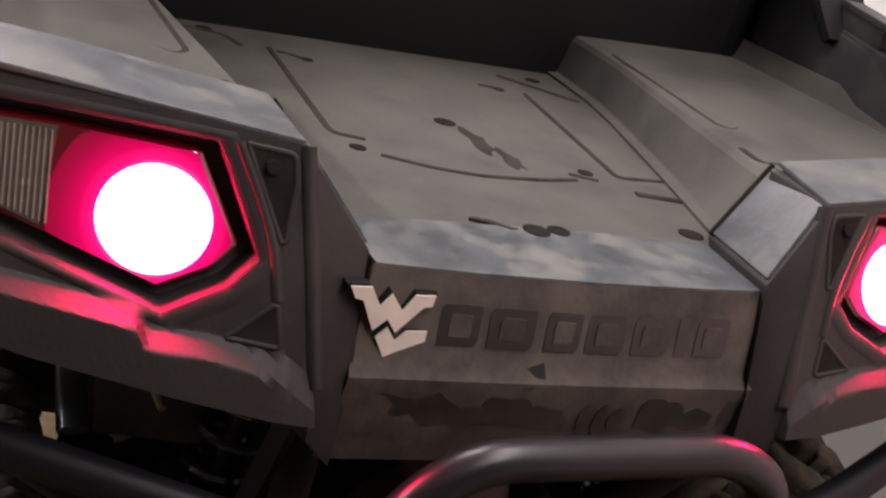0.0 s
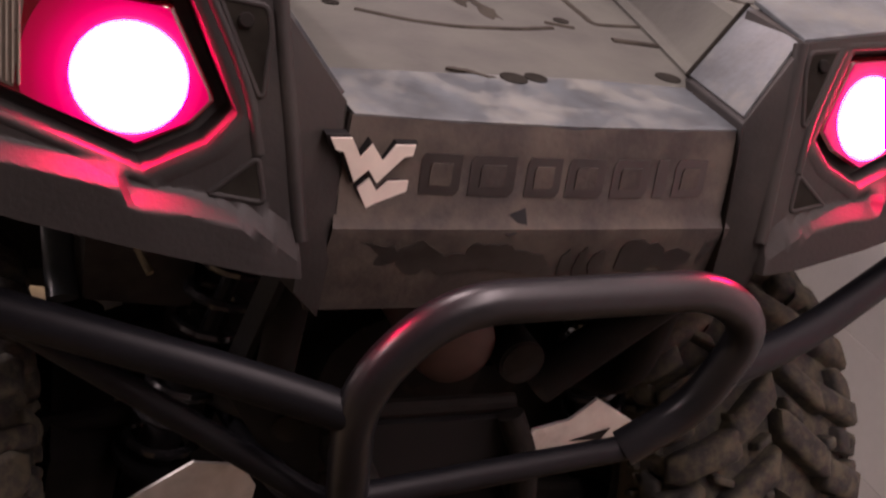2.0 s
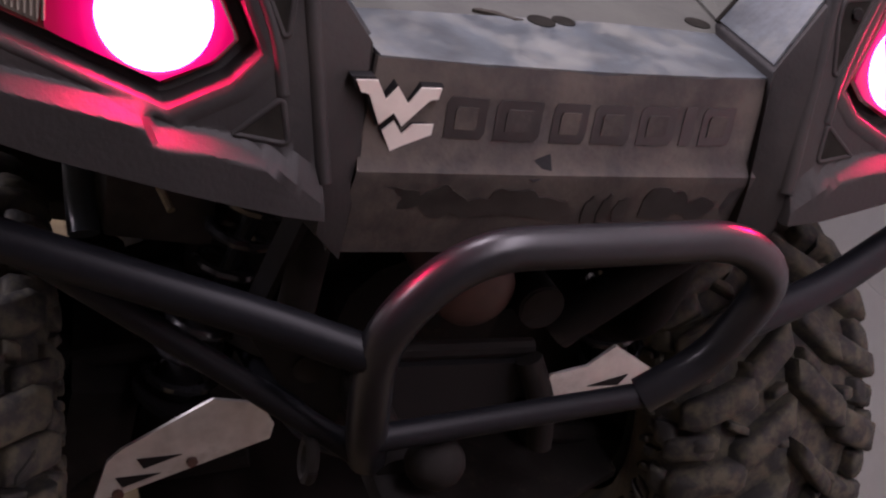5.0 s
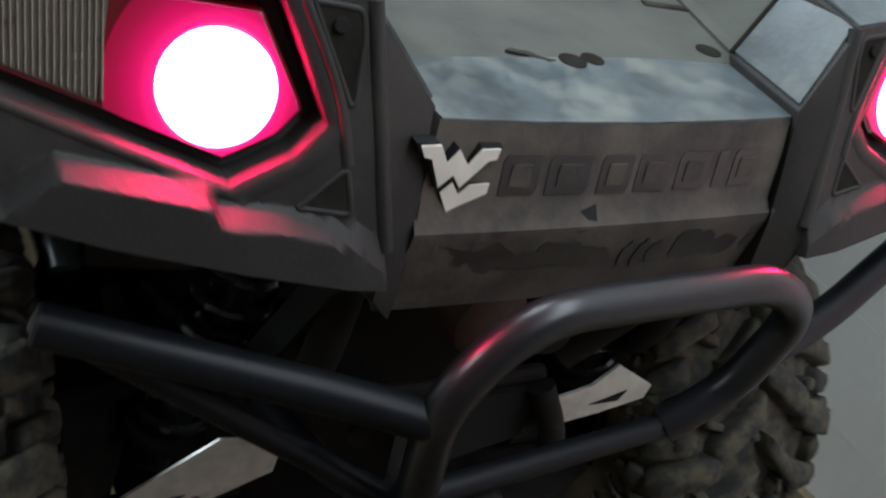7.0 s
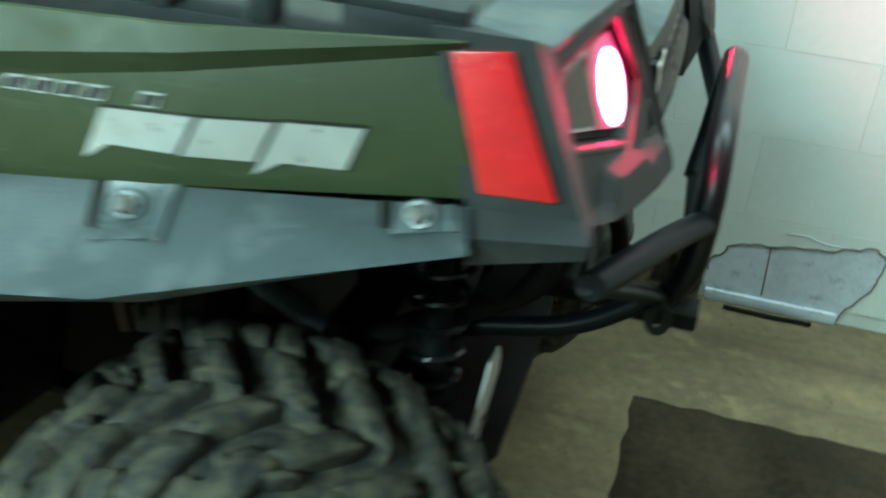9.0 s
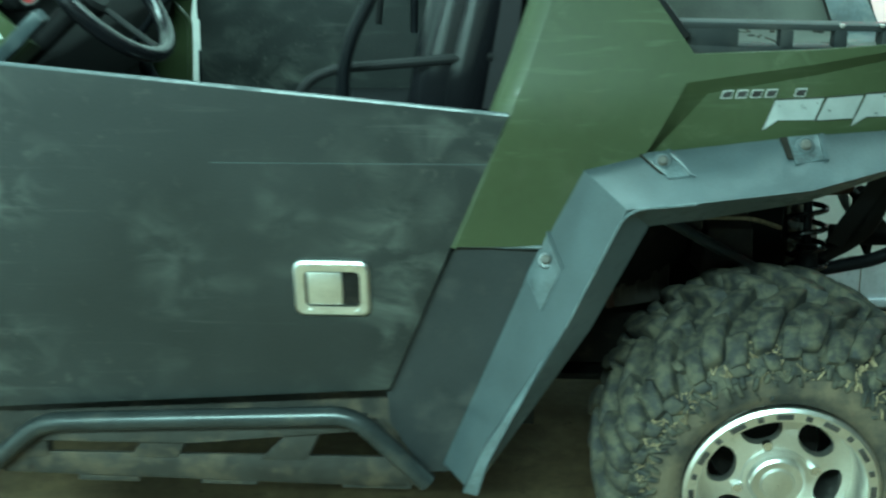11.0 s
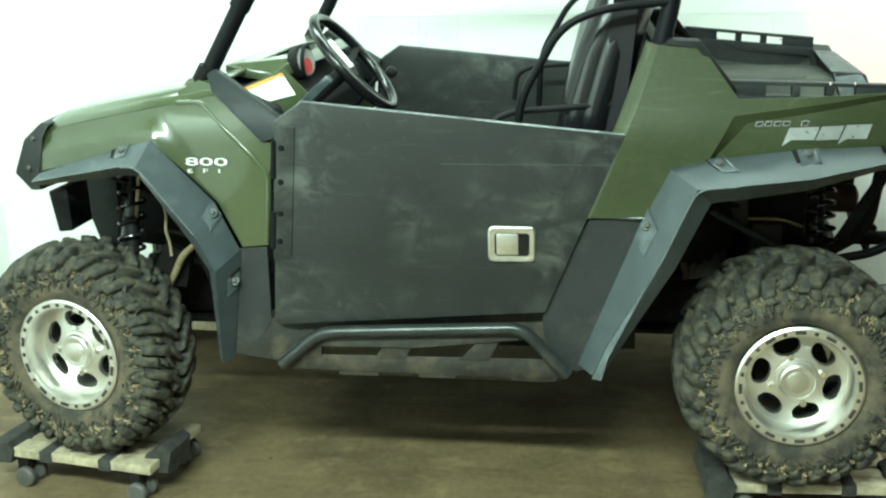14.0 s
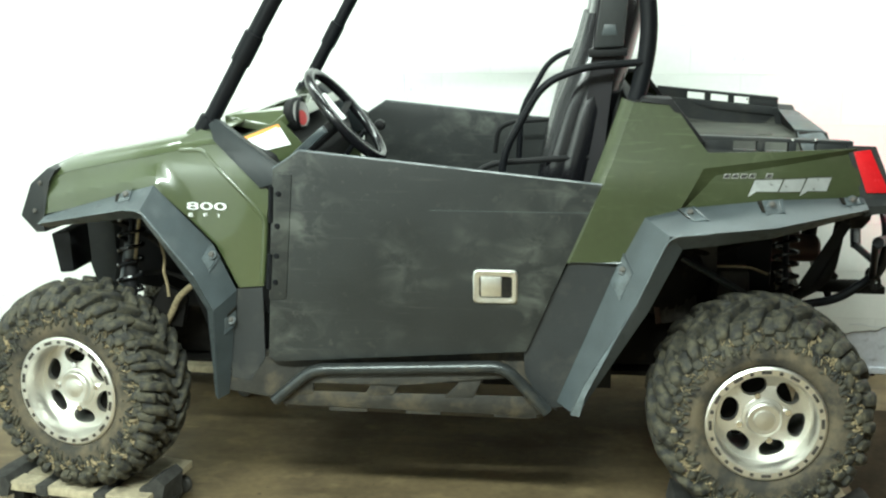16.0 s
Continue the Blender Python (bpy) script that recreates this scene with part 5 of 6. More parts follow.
    for k in range(6):
        ca, sa = math.cos(math.tau * k / 6), math.sin(math.tau * k / 6)
        rim_f, win_f, win_b, rim_b = [], [], [], []
        for t in thetas:
            dx, dz = math.cos(t), math.sin(t)
            lo_t, hi_t = 0.0, 0.12
            for _ in range(24):
                mid_t = (lo_t + hi_t) / 2
                if inside(0.094 + dx * mid_t, dz * mid_t):
                    lo_t = mid_t
                else:
                    hi_t = mid_t
            wr = 1 / (abs(dx / 0.0235) ** 2.4 + abs(dz / (0.036 + 0.006 * dx)) ** 2.4) ** (1 / 2.4)
            for lst, rr, y in ((rim_f, lo_t, yf), (win_f, wr, yf), (win_b, wr * 0.93, yb), (rim_b, lo_t, yb + 0.002)):
                px, pz = 0.094 + dx * rr, dz * rr
                lst.append((px * ca - pz * sa, dish(px, pz, y), px * sa + pz * ca))
        loft([[p for p in r] for r in (rim_f, win_f, win_b, rim_b)], bm, caps=False)
    part("wheel_face", bm, ALLOY, ob, angle=40)
    part("hub_cap", lathe_y([(0.060, yf - 0.006), (0.058, yf - 0.014), (0.050, yf - 0.016), (0.047, yf - 0.026), (0.043, yf - 0.029), (0.030, yf - 0.028), (0.027, yf - 0.032), (0.014, yf - 0.034), (0.0005, yf - 0.0345)], 40), ALLOY, ob, "polished hub cap")
    part("brake_drum", lathe_y([(0.0005, 0.0), (0.10, 0.0), (0.10, 0.06), (0.0005, 0.06)], 32), GRIME, ob)
    for k in range(4):
        a = math.tau * k / 4 + 0.5
        part("wheel_nut", disc((0.068 * math.cos(a), yf - 0.004, 0.068 * math.sin(a)), (0, -1, 0), 0.009, 0.012, 6), CHROME, ob)
    for k in range(24):
        a = math.tau * k / 24
        c, d = math.cos(a), math.sin(a)
        bm = bmesh.new()
        r0, r1, hw = 0.147, 0.156, (0.0135 if k % 2 else 0.005)
        ring = [(r * c - t * d, r * d + t * c) for r, t in ((r0, -hw), (r1, -hw), (r1, hw), (r0, hw))]
        part("lip_slot", slab([(px, -h + 0.004, pz) for px, pz in ring], [(px, -h - 0.0015, pz) for px, pz in ring], bm), CASTING, rim)
    return ob


wheel("rear_wheel", 0.0, -1, 0.414, 0.735, 0.342, 0.316, 12, 1)
wheel("rear_wheel", 0.0, 1, 0.414, 0.615, 0.31, 0.316, 40, 2)
wheel("front_wheel", -1.985, -1, 0.435, 0.735, 0.215, 0.315, 25, 3, -13, 27)
wheel("front_wheel", -1.985, 1, 0.435, 0.735, 0.215, 0.315, 5, 4, -13, 27)

# roll cage
for s in BOTH:
    cage = part("cage_tube", tube([(-1.60, s * 0.60, 1.18), (-1.385, s * 0.585, 1.56), (-1.24, s * 0.56, 1.80), (-0.52, s * 0.54, 1.83), (-0.36, s * 0.55, 1.64), (-0.34, s * 0.565, 1.45), (-0.41, s * 0.58, 1.12), (-0.44, s * 0.56, 0.8)], 0.024, 0.12, 16), STEEL, car, "black steel roll cage tube")
    part("cage_foot", loft([[(-1.622 + dx * r + (z - 1.14) * 0.3, s * 0.60 + dy * r, z) for dx, dy in ((-0.05, -0.045), (0.05, -0.045), (0.05, 0.045), (-0.05, 0.045))] for r, z in ((1.0, 1.140), (0.82, 1.168), (0.56, 1.198), (0.50, 1.203))]), GREEN, car)
    part("cage_sleeve", tube([(-1.485, s * 0.592, 1.385), (-1.44, s * 0.589, 1.465)], 0.029, 0, 16), STEEL, cage)
    part("cage_clamp", tube([(-1.60, s * 0.60, 1.185), (-1.575, s * 0.599, 1.228)], 0.031, 0, 16), STEEL, cage)
    part("seat_side_rail", tube([(-0.745, s * 0.60, 0.95), (-0.739, s * 0.60, 1.14), (-0.63, s * 0.60, 1.335), (-0.52, s * 0.60, 1.378), (-0.36, s * 0.58, 1.39)], 0.0108, 0.06, 12), STEEL, car)
    part("hip_rail", tube([(-0.835, s * 0.56, 0.98), (-0.822, s * 0.55, 1.075), (-0.77, s * 0.54, 1.102), (-0.61, s * 0.535, 1.114), (-0.50, s * 0.52, 1.12)], 0.009, 0.03, 10), DARK, car)
part("cage_cross_tube", tube([(-0.36, -0.55, 1.66), (-0.36, 0.55, 1.66)], 0.022, 0, 14), STEEL, car)
part("cage_cross_tube", tube([(-1.24, -0.56, 1.80), (-1.24, 0.56, 1.80)], 0.022, 0, 14), STEEL, car)

# seats with their belts
for s in BOTH:
    seat = new("seat")
    seat.parent = car
    seat["label"] = "black vinyl bucket seat with stitched panels"
    rows = []
    prof = ((-0.60, 0.80, 0.20), (-0.625, 0.92, 0.225), (-0.63, 1.02, 0.235), (-0.615, 1.10, 0.232), (-0.575, 1.26, 0.215), (-0.525, 1.42, 0.18), (-0.50, 1.52, 0.15), (-0.495, 1.58, 0.12), (-0.48, 1.61, 0.07))
    for x, z, wd in prof:
        ring = []
        for k in range(20):
            a = math.tau * k / 20
            ring.append((x + 0.075 + 0.075 * math.sin(a) * -1, s * 0.31 + wd * math.copysign(abs(math.cos(a)) ** 0.6, math.cos(a)), z + 0.02 * math.sin(a)))
        rows.append(ring)
    part("backrest", loft(rows), VINYL, seat)
    for dy in (-0.175, 0.175):
        rows = []
        for x, z, wd in prof[:7]:
            c = Vector((x + 0.04 + (0.0 if z < 1.3 else 0.01), s * 0.31 + dy * wd / 0.235, z))
            rows.append([(c.x + 0.062 * math.sin(a), c.y + 0.048 * math.cos(a), c.z) for a in (math.tau * k / 16 for k in range(16))])
        part("seat_bolster", loft(rows), VINYL, seat)
    for dy in (-0.13, 0.13):
        part("seat_piping", tube([(x - 0.0 + (0.004 if 0.9 < z < 1.5 else 0.012), s * 0.31 + dy * (wd / 0.235), z) for x, z, wd in prof[1:8]], 0.007, 0, 8), VINYL, seat)
    part("seat_cushion", box(-1.05, -0.52, s * 0.31 - 0.24, s * 0.31 + 0.24, 0.68, 0.82, 0.04), VINYL, seat)
    belt = [(-0.478, 0.505, 1.64), (-0.408, 0.505, 1.64), (-0.432, 0.515, 1.40), (-0.468, 0.525, 1.03), (-0.534, 0.525, 1.03), (-0.497, 0.515, 1.40)]
    part("seat_belt", slab([(x, s * w, z) for x, w, z in belt], [(x, s * (w - 0.004), z) for x, w, z in belt]), WEBBING, seat, "black webbing seat belt")
    part("belt_guide", slab([(x, s * 0.54, z) for x, z in ((-0.508, 1.40), (-0.40, 1.405), (-0.40, 1.425), (-0.508, 1.42))], [(x, s * 0.49, z) for x, z in ((-0.508, 1.40), (-0.40, 1.405), (-0.40, 1.425), (-0.508, 1.42))], bevel=0.005), DARK, seat)
    part("belt_pad", slab([(x, s * 0.53, z) for x, z in ((-0.492, 1.425), (-0.412, 1.43), (-0.398, 1.63), (-0.47, 1.63))], [(x, s * 0.49, z) for x, z in ((-0.492, 1.425), (-0.412, 1.43), (-0.398, 1.63), (-0.47, 1.63))], bevel=0.006), BLACK, seat)
    part("belt_badge", slab([(x, s * 0.534, z) for x, z in ((-0.474, 1.46), (-0.43, 1.46), (-0.436, 1.49), (-0.466, 1.49))], [(x, s * 0.528, z) for x, z in ((-0.474, 1.46), (-0.43, 1.46), (-0.436, 1.49), (-0.466, 1.49))], bevel=0.002), FLARE, seat)

# cabin floor and dashboard
part("cabin_tub", plate_xz([(-1.5, 0.45), (-0.42, 0.45), (-0.42, 1.0), (-0.50, 0.62), (-1.4, 0.55), (-1.55, 1.0)], -0.58, 0.58), DARK, car)
dash = part("dashboard", slab([(-1.57, -0.64, 1.19), (-1.42, -0.64, 1.11), (-1.40, -0.64, 1.05), (-1.45, -0.64, 0.9), (-1.57, -0.64, 0.9)], [(-1.57, 0.64, 1.19), (-1.42, 0.64, 1.11), (-1.40, 0.64, 1.05), (-1.45, 0.64, 0.9), (-1.57, 0.64, 0.9)], bevel=0.01), DARK, car)
part("dash_top", slab([(-1.575, -0.47, 1.195), (-1.44, -0.42, 1.165), (-1.385, -0.36, 1.20), (-1.385, 0.40, 1.20), (-1.44, 0.5, 1.165), (-1.575, 0.60, 1.195)], [(-1.575, -0.47, 1.225), (-1.45, -0.42, 1.185), (-1.40, -0.36, 1.235), (-1.40, 0.40, 1.235), (-1.45, 0.5, 1.185), (-1.575, 0.60, 1.225)], bevel=0.006), GREEN, dash, "olive green dash top")
part("dash_cheek", slab([(-1.53, -0.508, 1.163), (-1.415, -0.422, 1.206), (-1.345, -0.412, 1.125), (-1.39, -0.455, 1.085), (-1.47, -0.515, 1.105)], [(-1.53, -0.44, 1.14), (-1.415, -0.37, 1.18), (-1.345, -0.36, 1.10), (-1.39, -0.4, 1.06), (-1.47, -0.45, 1.08)], bevel=0.004), GREEN, dash)
def sticker(pts, out):
    n = (Vector(pts[1]) - Vector(pts[0])).cross(Vector(pts[3]) - Vector(pts[0])).normalized()
    n = n if n.y < 0 else -n
    return slab([Vector(p) + n * out for p in pts], [Vector(p) + n * (out + 0.0012) for p in pts])


LABEL = [(-1.5177, -0.502, 1.1579), (-1.4236, -0.432, 1.1926), (-1.3859, -0.432, 1.1318), (-1.4629, -0.502, 1.1183)]
label = part("warning_label", sticker(LABEL, 0.004), WHITE, dash, "white warning sticker with orange header")
part("label_header", sticker([LABEL[0], LABEL[1], Vector(LABEL[1]).lerp(Vector(LABEL[2]), 0.16), Vector(LABEL[0]).lerp(Vector(LABEL[3]), 0.16)], 0.0055), ORANGE, label)
for k in range(5):
    f, g = 0.3 + k * 0.13, 0.34 + k * 0.13
    a, b, c, d = (Vector(p) for p in LABEL)
    part("label_line", sticker([a.lerp(d, f).lerp(b.lerp(c, f), 0.08), a.lerp(d, f).lerp(b.lerp(c, f), 0.72), a.lerp(d, g).lerp(b.lerp(c, g), 0.72), a.lerp(d, g).lerp(b.lerp(c, g), 0.08)], 0.0055), GREY, label)
gauge_n = Vector((0.92, -0.34, 0.2)).normalized()
gauge_at = Vector((-1.402, -0.33, 1.212))
gauge = part("gauge_pod", disc(gauge_at, gauge_n, 0.050, 0.03, 28, bevel=0.005), DARK, dash)
part("gauge_glass", disc(gauge_at + gauge_n * 0.0302, gauge_n, 0.041, 0.0015, 28), GREY, gauge, "grey dial glass")
part("gauge_face", disc(gauge_at + gauge_n * 0.0345 - Vector((0, 0, 0.014)), gauge_n, 0.023, 0.002, 24), GAUGE, gauge, "red-lit half of a round gauge")
part("gauge_hood", tube([gauge_at + gauge_n * 0.03 + Vector((0.0, 0.045 * math.cos(a), 0.045 * math.sin(a))) for a in (math.tau * k / 24 for k in range(24))], 0.006, 0, 8, loop=True), DARK, gauge)

# steering wheel
axis = Vector((0.763, 0, 0.646)).normalized()
up = Vector((-0.646, 0, 0.763))
hub = Vector((-1.235, -0.33, 1.213))
steering = part("steering_wheel", tube([hub + up * 0.165 * math.cos(a) + Vector((0, 1, 0)) * 0.165 * math.sin(a) for a in (math.tau * k / 40 for k in range(40))], 0.0155, 0, 12, loop=True), VINYL, car, "black rubber-rimmed steering wheel")
for a in (1.35, -1.35, 3.14159):
    part("spoke", tube([hub - axis * 0.03, hub - axis * 0.012 + (up * math.cos(a) + Vector((0, 1, 0)) * math.sin(a)) * 0.10, hub + (up * math.cos(a) + Vector((0, 1, 0)) * math.sin(a)) * 0.155], 0.011, 0.03, 8, flat=0.5), DARK, steering)
part("horn_pad", disc(hub - axis * 0.045, axis, 0.045, 0.03, 20, bevel=0.008), DARK, steering)
part("wheel_label", box(-0.028, 0.028, -0.05, 0.05, 0.0, 0.002), WHITE, steering, "white sticker").matrix_basis = Matrix.Translation(hub - axis * 0.014 + up * 0.045) @ axis.to_track_quat("Z", "Y").to_matrix().to_4x4()
part("steering_column", tube([hub - axis * 0.04, hub - axis * 0.25], 0.022, 0, 12), DARK, steering)
part("gear_lever", tube([(-1.33, 0.08, 1.02), (-1.25, 0.09, 1.12), (-1.215, 0.10, 1.133)], 0.009, 0.03, 10), STEEL, car)
part("gear_knob", lathe_y([(0.0005, -0.02), (0.016, -0.016), (0.02, 0.0), (0.016, 0.016), (0.0005, 0.02)], 16, (-1.203, 0.10, 1.135)), DARK, car)

part("dash_trim", slab([(-1.365, -0.565, 1.112), (-1.30, -0.565, 1.172), (-1.262, -0.565, 1.205), (-1.248, -0.565, 1.186), (-1.295, -0.565, 1.145), (-1.34, -0.565, 1.105)], [(-1.365, -0.53, 1.112), (-1.30, -0.53, 1.172), (-1.262, -0.53, 1.205), (-1.248, -0.53, 1.186), (-1.295, -0.53, 1.145), (-1.34, -0.53, 1.105)], bevel=0.006), FLARE, dash, "blue-grey plastic dash trim")

# step bars under the doors
for s in BOTH:
    step = part("step_bar", tube([(-1.372, s * 0.77, 0.447), (-1.26, s * 0.775, 0.545), (-0.72, s * 0.775, 0.572), (-0.60, s * 0.77, 0.442)], 0.0165, 0.04, 16), WORN_BAR, car, "worn black tubular step bar")
    def step_piece(name, pts, w0, w1, drop):
        part(name, slab([(x, s * w0, z) for x, z in pts], [(x, s * w1, z - drop) for x, z in pts], bevel=0.002), SILL, step)
    step_piece("step_plate", [(-1.372, 0.450), (-1.28, 0.474), (-0.64, 0.480), (-0.602, 0.452), (-0.62, 0.427), (-0.66, 0.422), (-0.85, 0.424), (-1.35, 0.430)], 0.754, 0.70, 0.03)
    step_piece("upper_rail", [(-1.275, 0.500), (-1.0, 0.504), (-0.70, 0.536), (-0.70, 0.560), (-1.0, 0.545), (-1.262, 0.532)], 0.764, 0.742, 0.0)
    step_piece("step_rib", [(-1.118, 0.468), (-1.034, 0.470), (-1.012, 0.512), (-1.090, 0.510)], 0.757, 0.735, 0.008)
    step_piece("step_rib", [(-0.890, 0.470), (-0.808, 0.472), (-0.780, 0.530), (-0.838, 0.526)], 0.757, 0.735, 0.008)
    step_piece("step_end", [(-1.36, 0.452), (-1.264, 0.468), (-1.261, 0.51), (-1.285, 0.515)], 0.758, 0.735, 0.0)
    step_piece("step_end", [(-0.662, 0.474), (-0.61, 0.452), (-0.655, 0.515), (-0.690, 0.548)], 0.758, 0.735, 0.0)
    for x0, x1 in ((-1.22, -1.11), (-1.0, -0.90), (-0.75, -0.63)):
        part("skid_tab", box(x0, x1, min(s * 0.68, s * 0.75), max(s * 0.68, s * 0.75), 0.414, 0.427, 0.002), SILL, step)

# marks on the body sides
for s in BOTH:
    def on_side(x, z, out=0.0, s=s):
        return (x, s * (rear_half_width(x, z) + out), z)
    shapes = ([(-0.078, 1.041), (-0.061, 1.086), (0.013, 1.087), (0.000, 1.055), (-0.056, 1.056)],
              [(0.004, 1.054), (0.019, 1.087), (0.076, 1.088), (0.062, 1.054)],
              [(0.061, 1.042), (0.082, 1.089), (0.147, 1.089), (0.134, 1.053), (0.084, 1.055)])
    for pts in shapes:
        cx, cz = sum(p[0] for p in pts) / len(pts), sum(p[1] for p in pts) / len(pts)
        big = [(cx + (x - cx) * 1.04, cz + (z - cz) * 1.075) for x, z in pts]
        badge = part("side_badge", slab([on_side(x, z, -0.004) for x, z in big], [on_side(x, z, 0.0016) for x, z in big]), RELIEF, car, "silver slanted badge shape with dark edge")
        part("badge_face", slab([on_side(x, z, 0.0012) for x, z in pts], [on_side(x, z, 0.0028) for x, z in pts]), BADGE, badge)
    for k in range(6):
        x = -0.146 + k * 0.0225
        if k == 4:
            continue
        for name, mat, e, lo, hi in (("badge_bar", GREY, 0.0, -0.002, 0.0012), ("badge_bar_face", RELIEF, 0.0016, 0.001, 0.002)):
            quad = [(x + e, 1.0905 + e), (x + 0.017 - e, 1.0905 + e), (x + 0.021 - e, 1.1025 - e), (x + 0.004 + e, 1.1025 - e)]
            part(name, slab([on_side(px, pz, lo) for px, pz in quad], [on_side(px, pz, hi) for px, pz in quad]), mat, car)
text_side = Matrix(((1, 0, 0, 0), (0, 0, -1, 0), (0, 1, 0, 0), (0, 0, 0, 1)))
m = Matrix.Translation((-1.617, -half_width(-1.56, 1.0) + 0.0005, 0.988)) @ Matrix.Rotation(radians(-1.0), 4, "Z") @ text_side @ Matrix.Diagonal((2.35, 0.86, 1, 1))
part("engine_size_decal", lettering("800", 0.034, m, 0.0008), WHITE, car, "white engine size decal")
m = Matrix.Translation((-1.612, -half_width(-1.56, 0.97) + 0.0005, 0.968)) @ Matrix.Rotation(radians(-1.0), 4, "Z") @ text_side @ Matrix.Diagonal((2.3, 1, 1, 1))
part("engine_type_decal", lettering("E   F   I", 0.014, m, 0.0008), WHITE, car)

# chassis, engine and exhaust
part("skid_plate", plate_xy([(-1.9, -0.30), (0.18, -0.30), (0.22, -0.2), (0.22, 0.2), (0.18, 0.30), (-1.9, 0.30)], 0.395, 0.41, 0.003), GRIME, car, "muddy black skid plate")
part("chassis", box(-1.95, 0.05, -0.28, 0.28, 0.42, 0.58, 0.02), GRIME, car)
part("engine", box(-0.40, -0.02, -0.25, 0.25, 0.58, 0.96, 0.03), GRIME, car)
part("gearbox", loft([[(-0.05 + 0.0, 0.12 * math.cos(a), 0.62 + 0.10 * math.sin(a)) for a in (math.tau * k / 14 for k in range(14))], [(0.12, 0.10 * math.cos(a), 0.62 + 0.09 * math.sin(a)) for a in (math.tau * k / 14 for k in range(14))]]), GRIME, car)
for x, z, w, h in ((-0.36, 0.66, 0.05, 0.05), (-0.16, 0.80, 0.06, 0.07), (-0.05, 0.70, 0.05, 0.05)):
    part("engine_casting", slab([(x - w, -0.34, z - h), (x + w, -0.34, z - h * 0.8), (x + w * 0.9, -0.34, z + h), (x - w * 0.8, -0.34, z + h)], [(x - w * 1.2, -0.22, z - h * 1.2), (x + w * 1.2, -0.22, z - h), (x + w, -0.22, z + h * 1.2), (x - w, -0.22, z + h * 1.2)], bevel=0.008), CASTING, car)
part("clutch_cover", lathe_y([(0.0005, -0.36), (0.10, -0.355), (0.135, -0.33), (0.14, -0.25)], 32, (-0.26, 0, 0.74)), GRIME, car, "muddy round clutch cover")
silencer = part("silencer", loft([[(x, -0.015 + r * math.cos(a), 0.757 + r * math.sin(a)) for a in (math.tau * k / 24 for k in range(24))] for x, r in ((-0.05, 0.045), (0.245, 0.045), (0.258, 0.041), (0.266, 0.03), (0.269, 0.014))]), RUST, car, "heat-stained round silencer")
part("tail_pipe", tube([(0.20, 0.055, 0.742), (0.274, 0.052, 0.748)], 0.0245, 0, 18), GRIME, silencer)
part("tail_pipe_bore", disc((0.2742, 0.052, 0.748), (1, 0, 0), 0.0222, 0.0006, 18), GROOVE, silencer)
part("cross_plate", plate_yz([(-0.12, 0.700), (0.04, 0.696), (0.04, 0.63), (-0.10, 0.60)], 0.285, 0.295), DARK, car, "black tread plate")
part("support_post", tube([(0.30, 0.038, 0.705), (0.318, 0.058, 0.66), (0.325, 0.064, 0.61)], 0.014, 0.02, 12), GRIME, car)
part("cross_tube", tube([(0.28, -0.20, 0.708), (0.28, 0.05, 0.704)], 0.010, 0, 10), GRIME, car)
part("frame_tube", tube([(0.29, 0.205, 0.85), (0.25, 0.092, 0.70)], 0.022, 0, 12), GRIME, car)
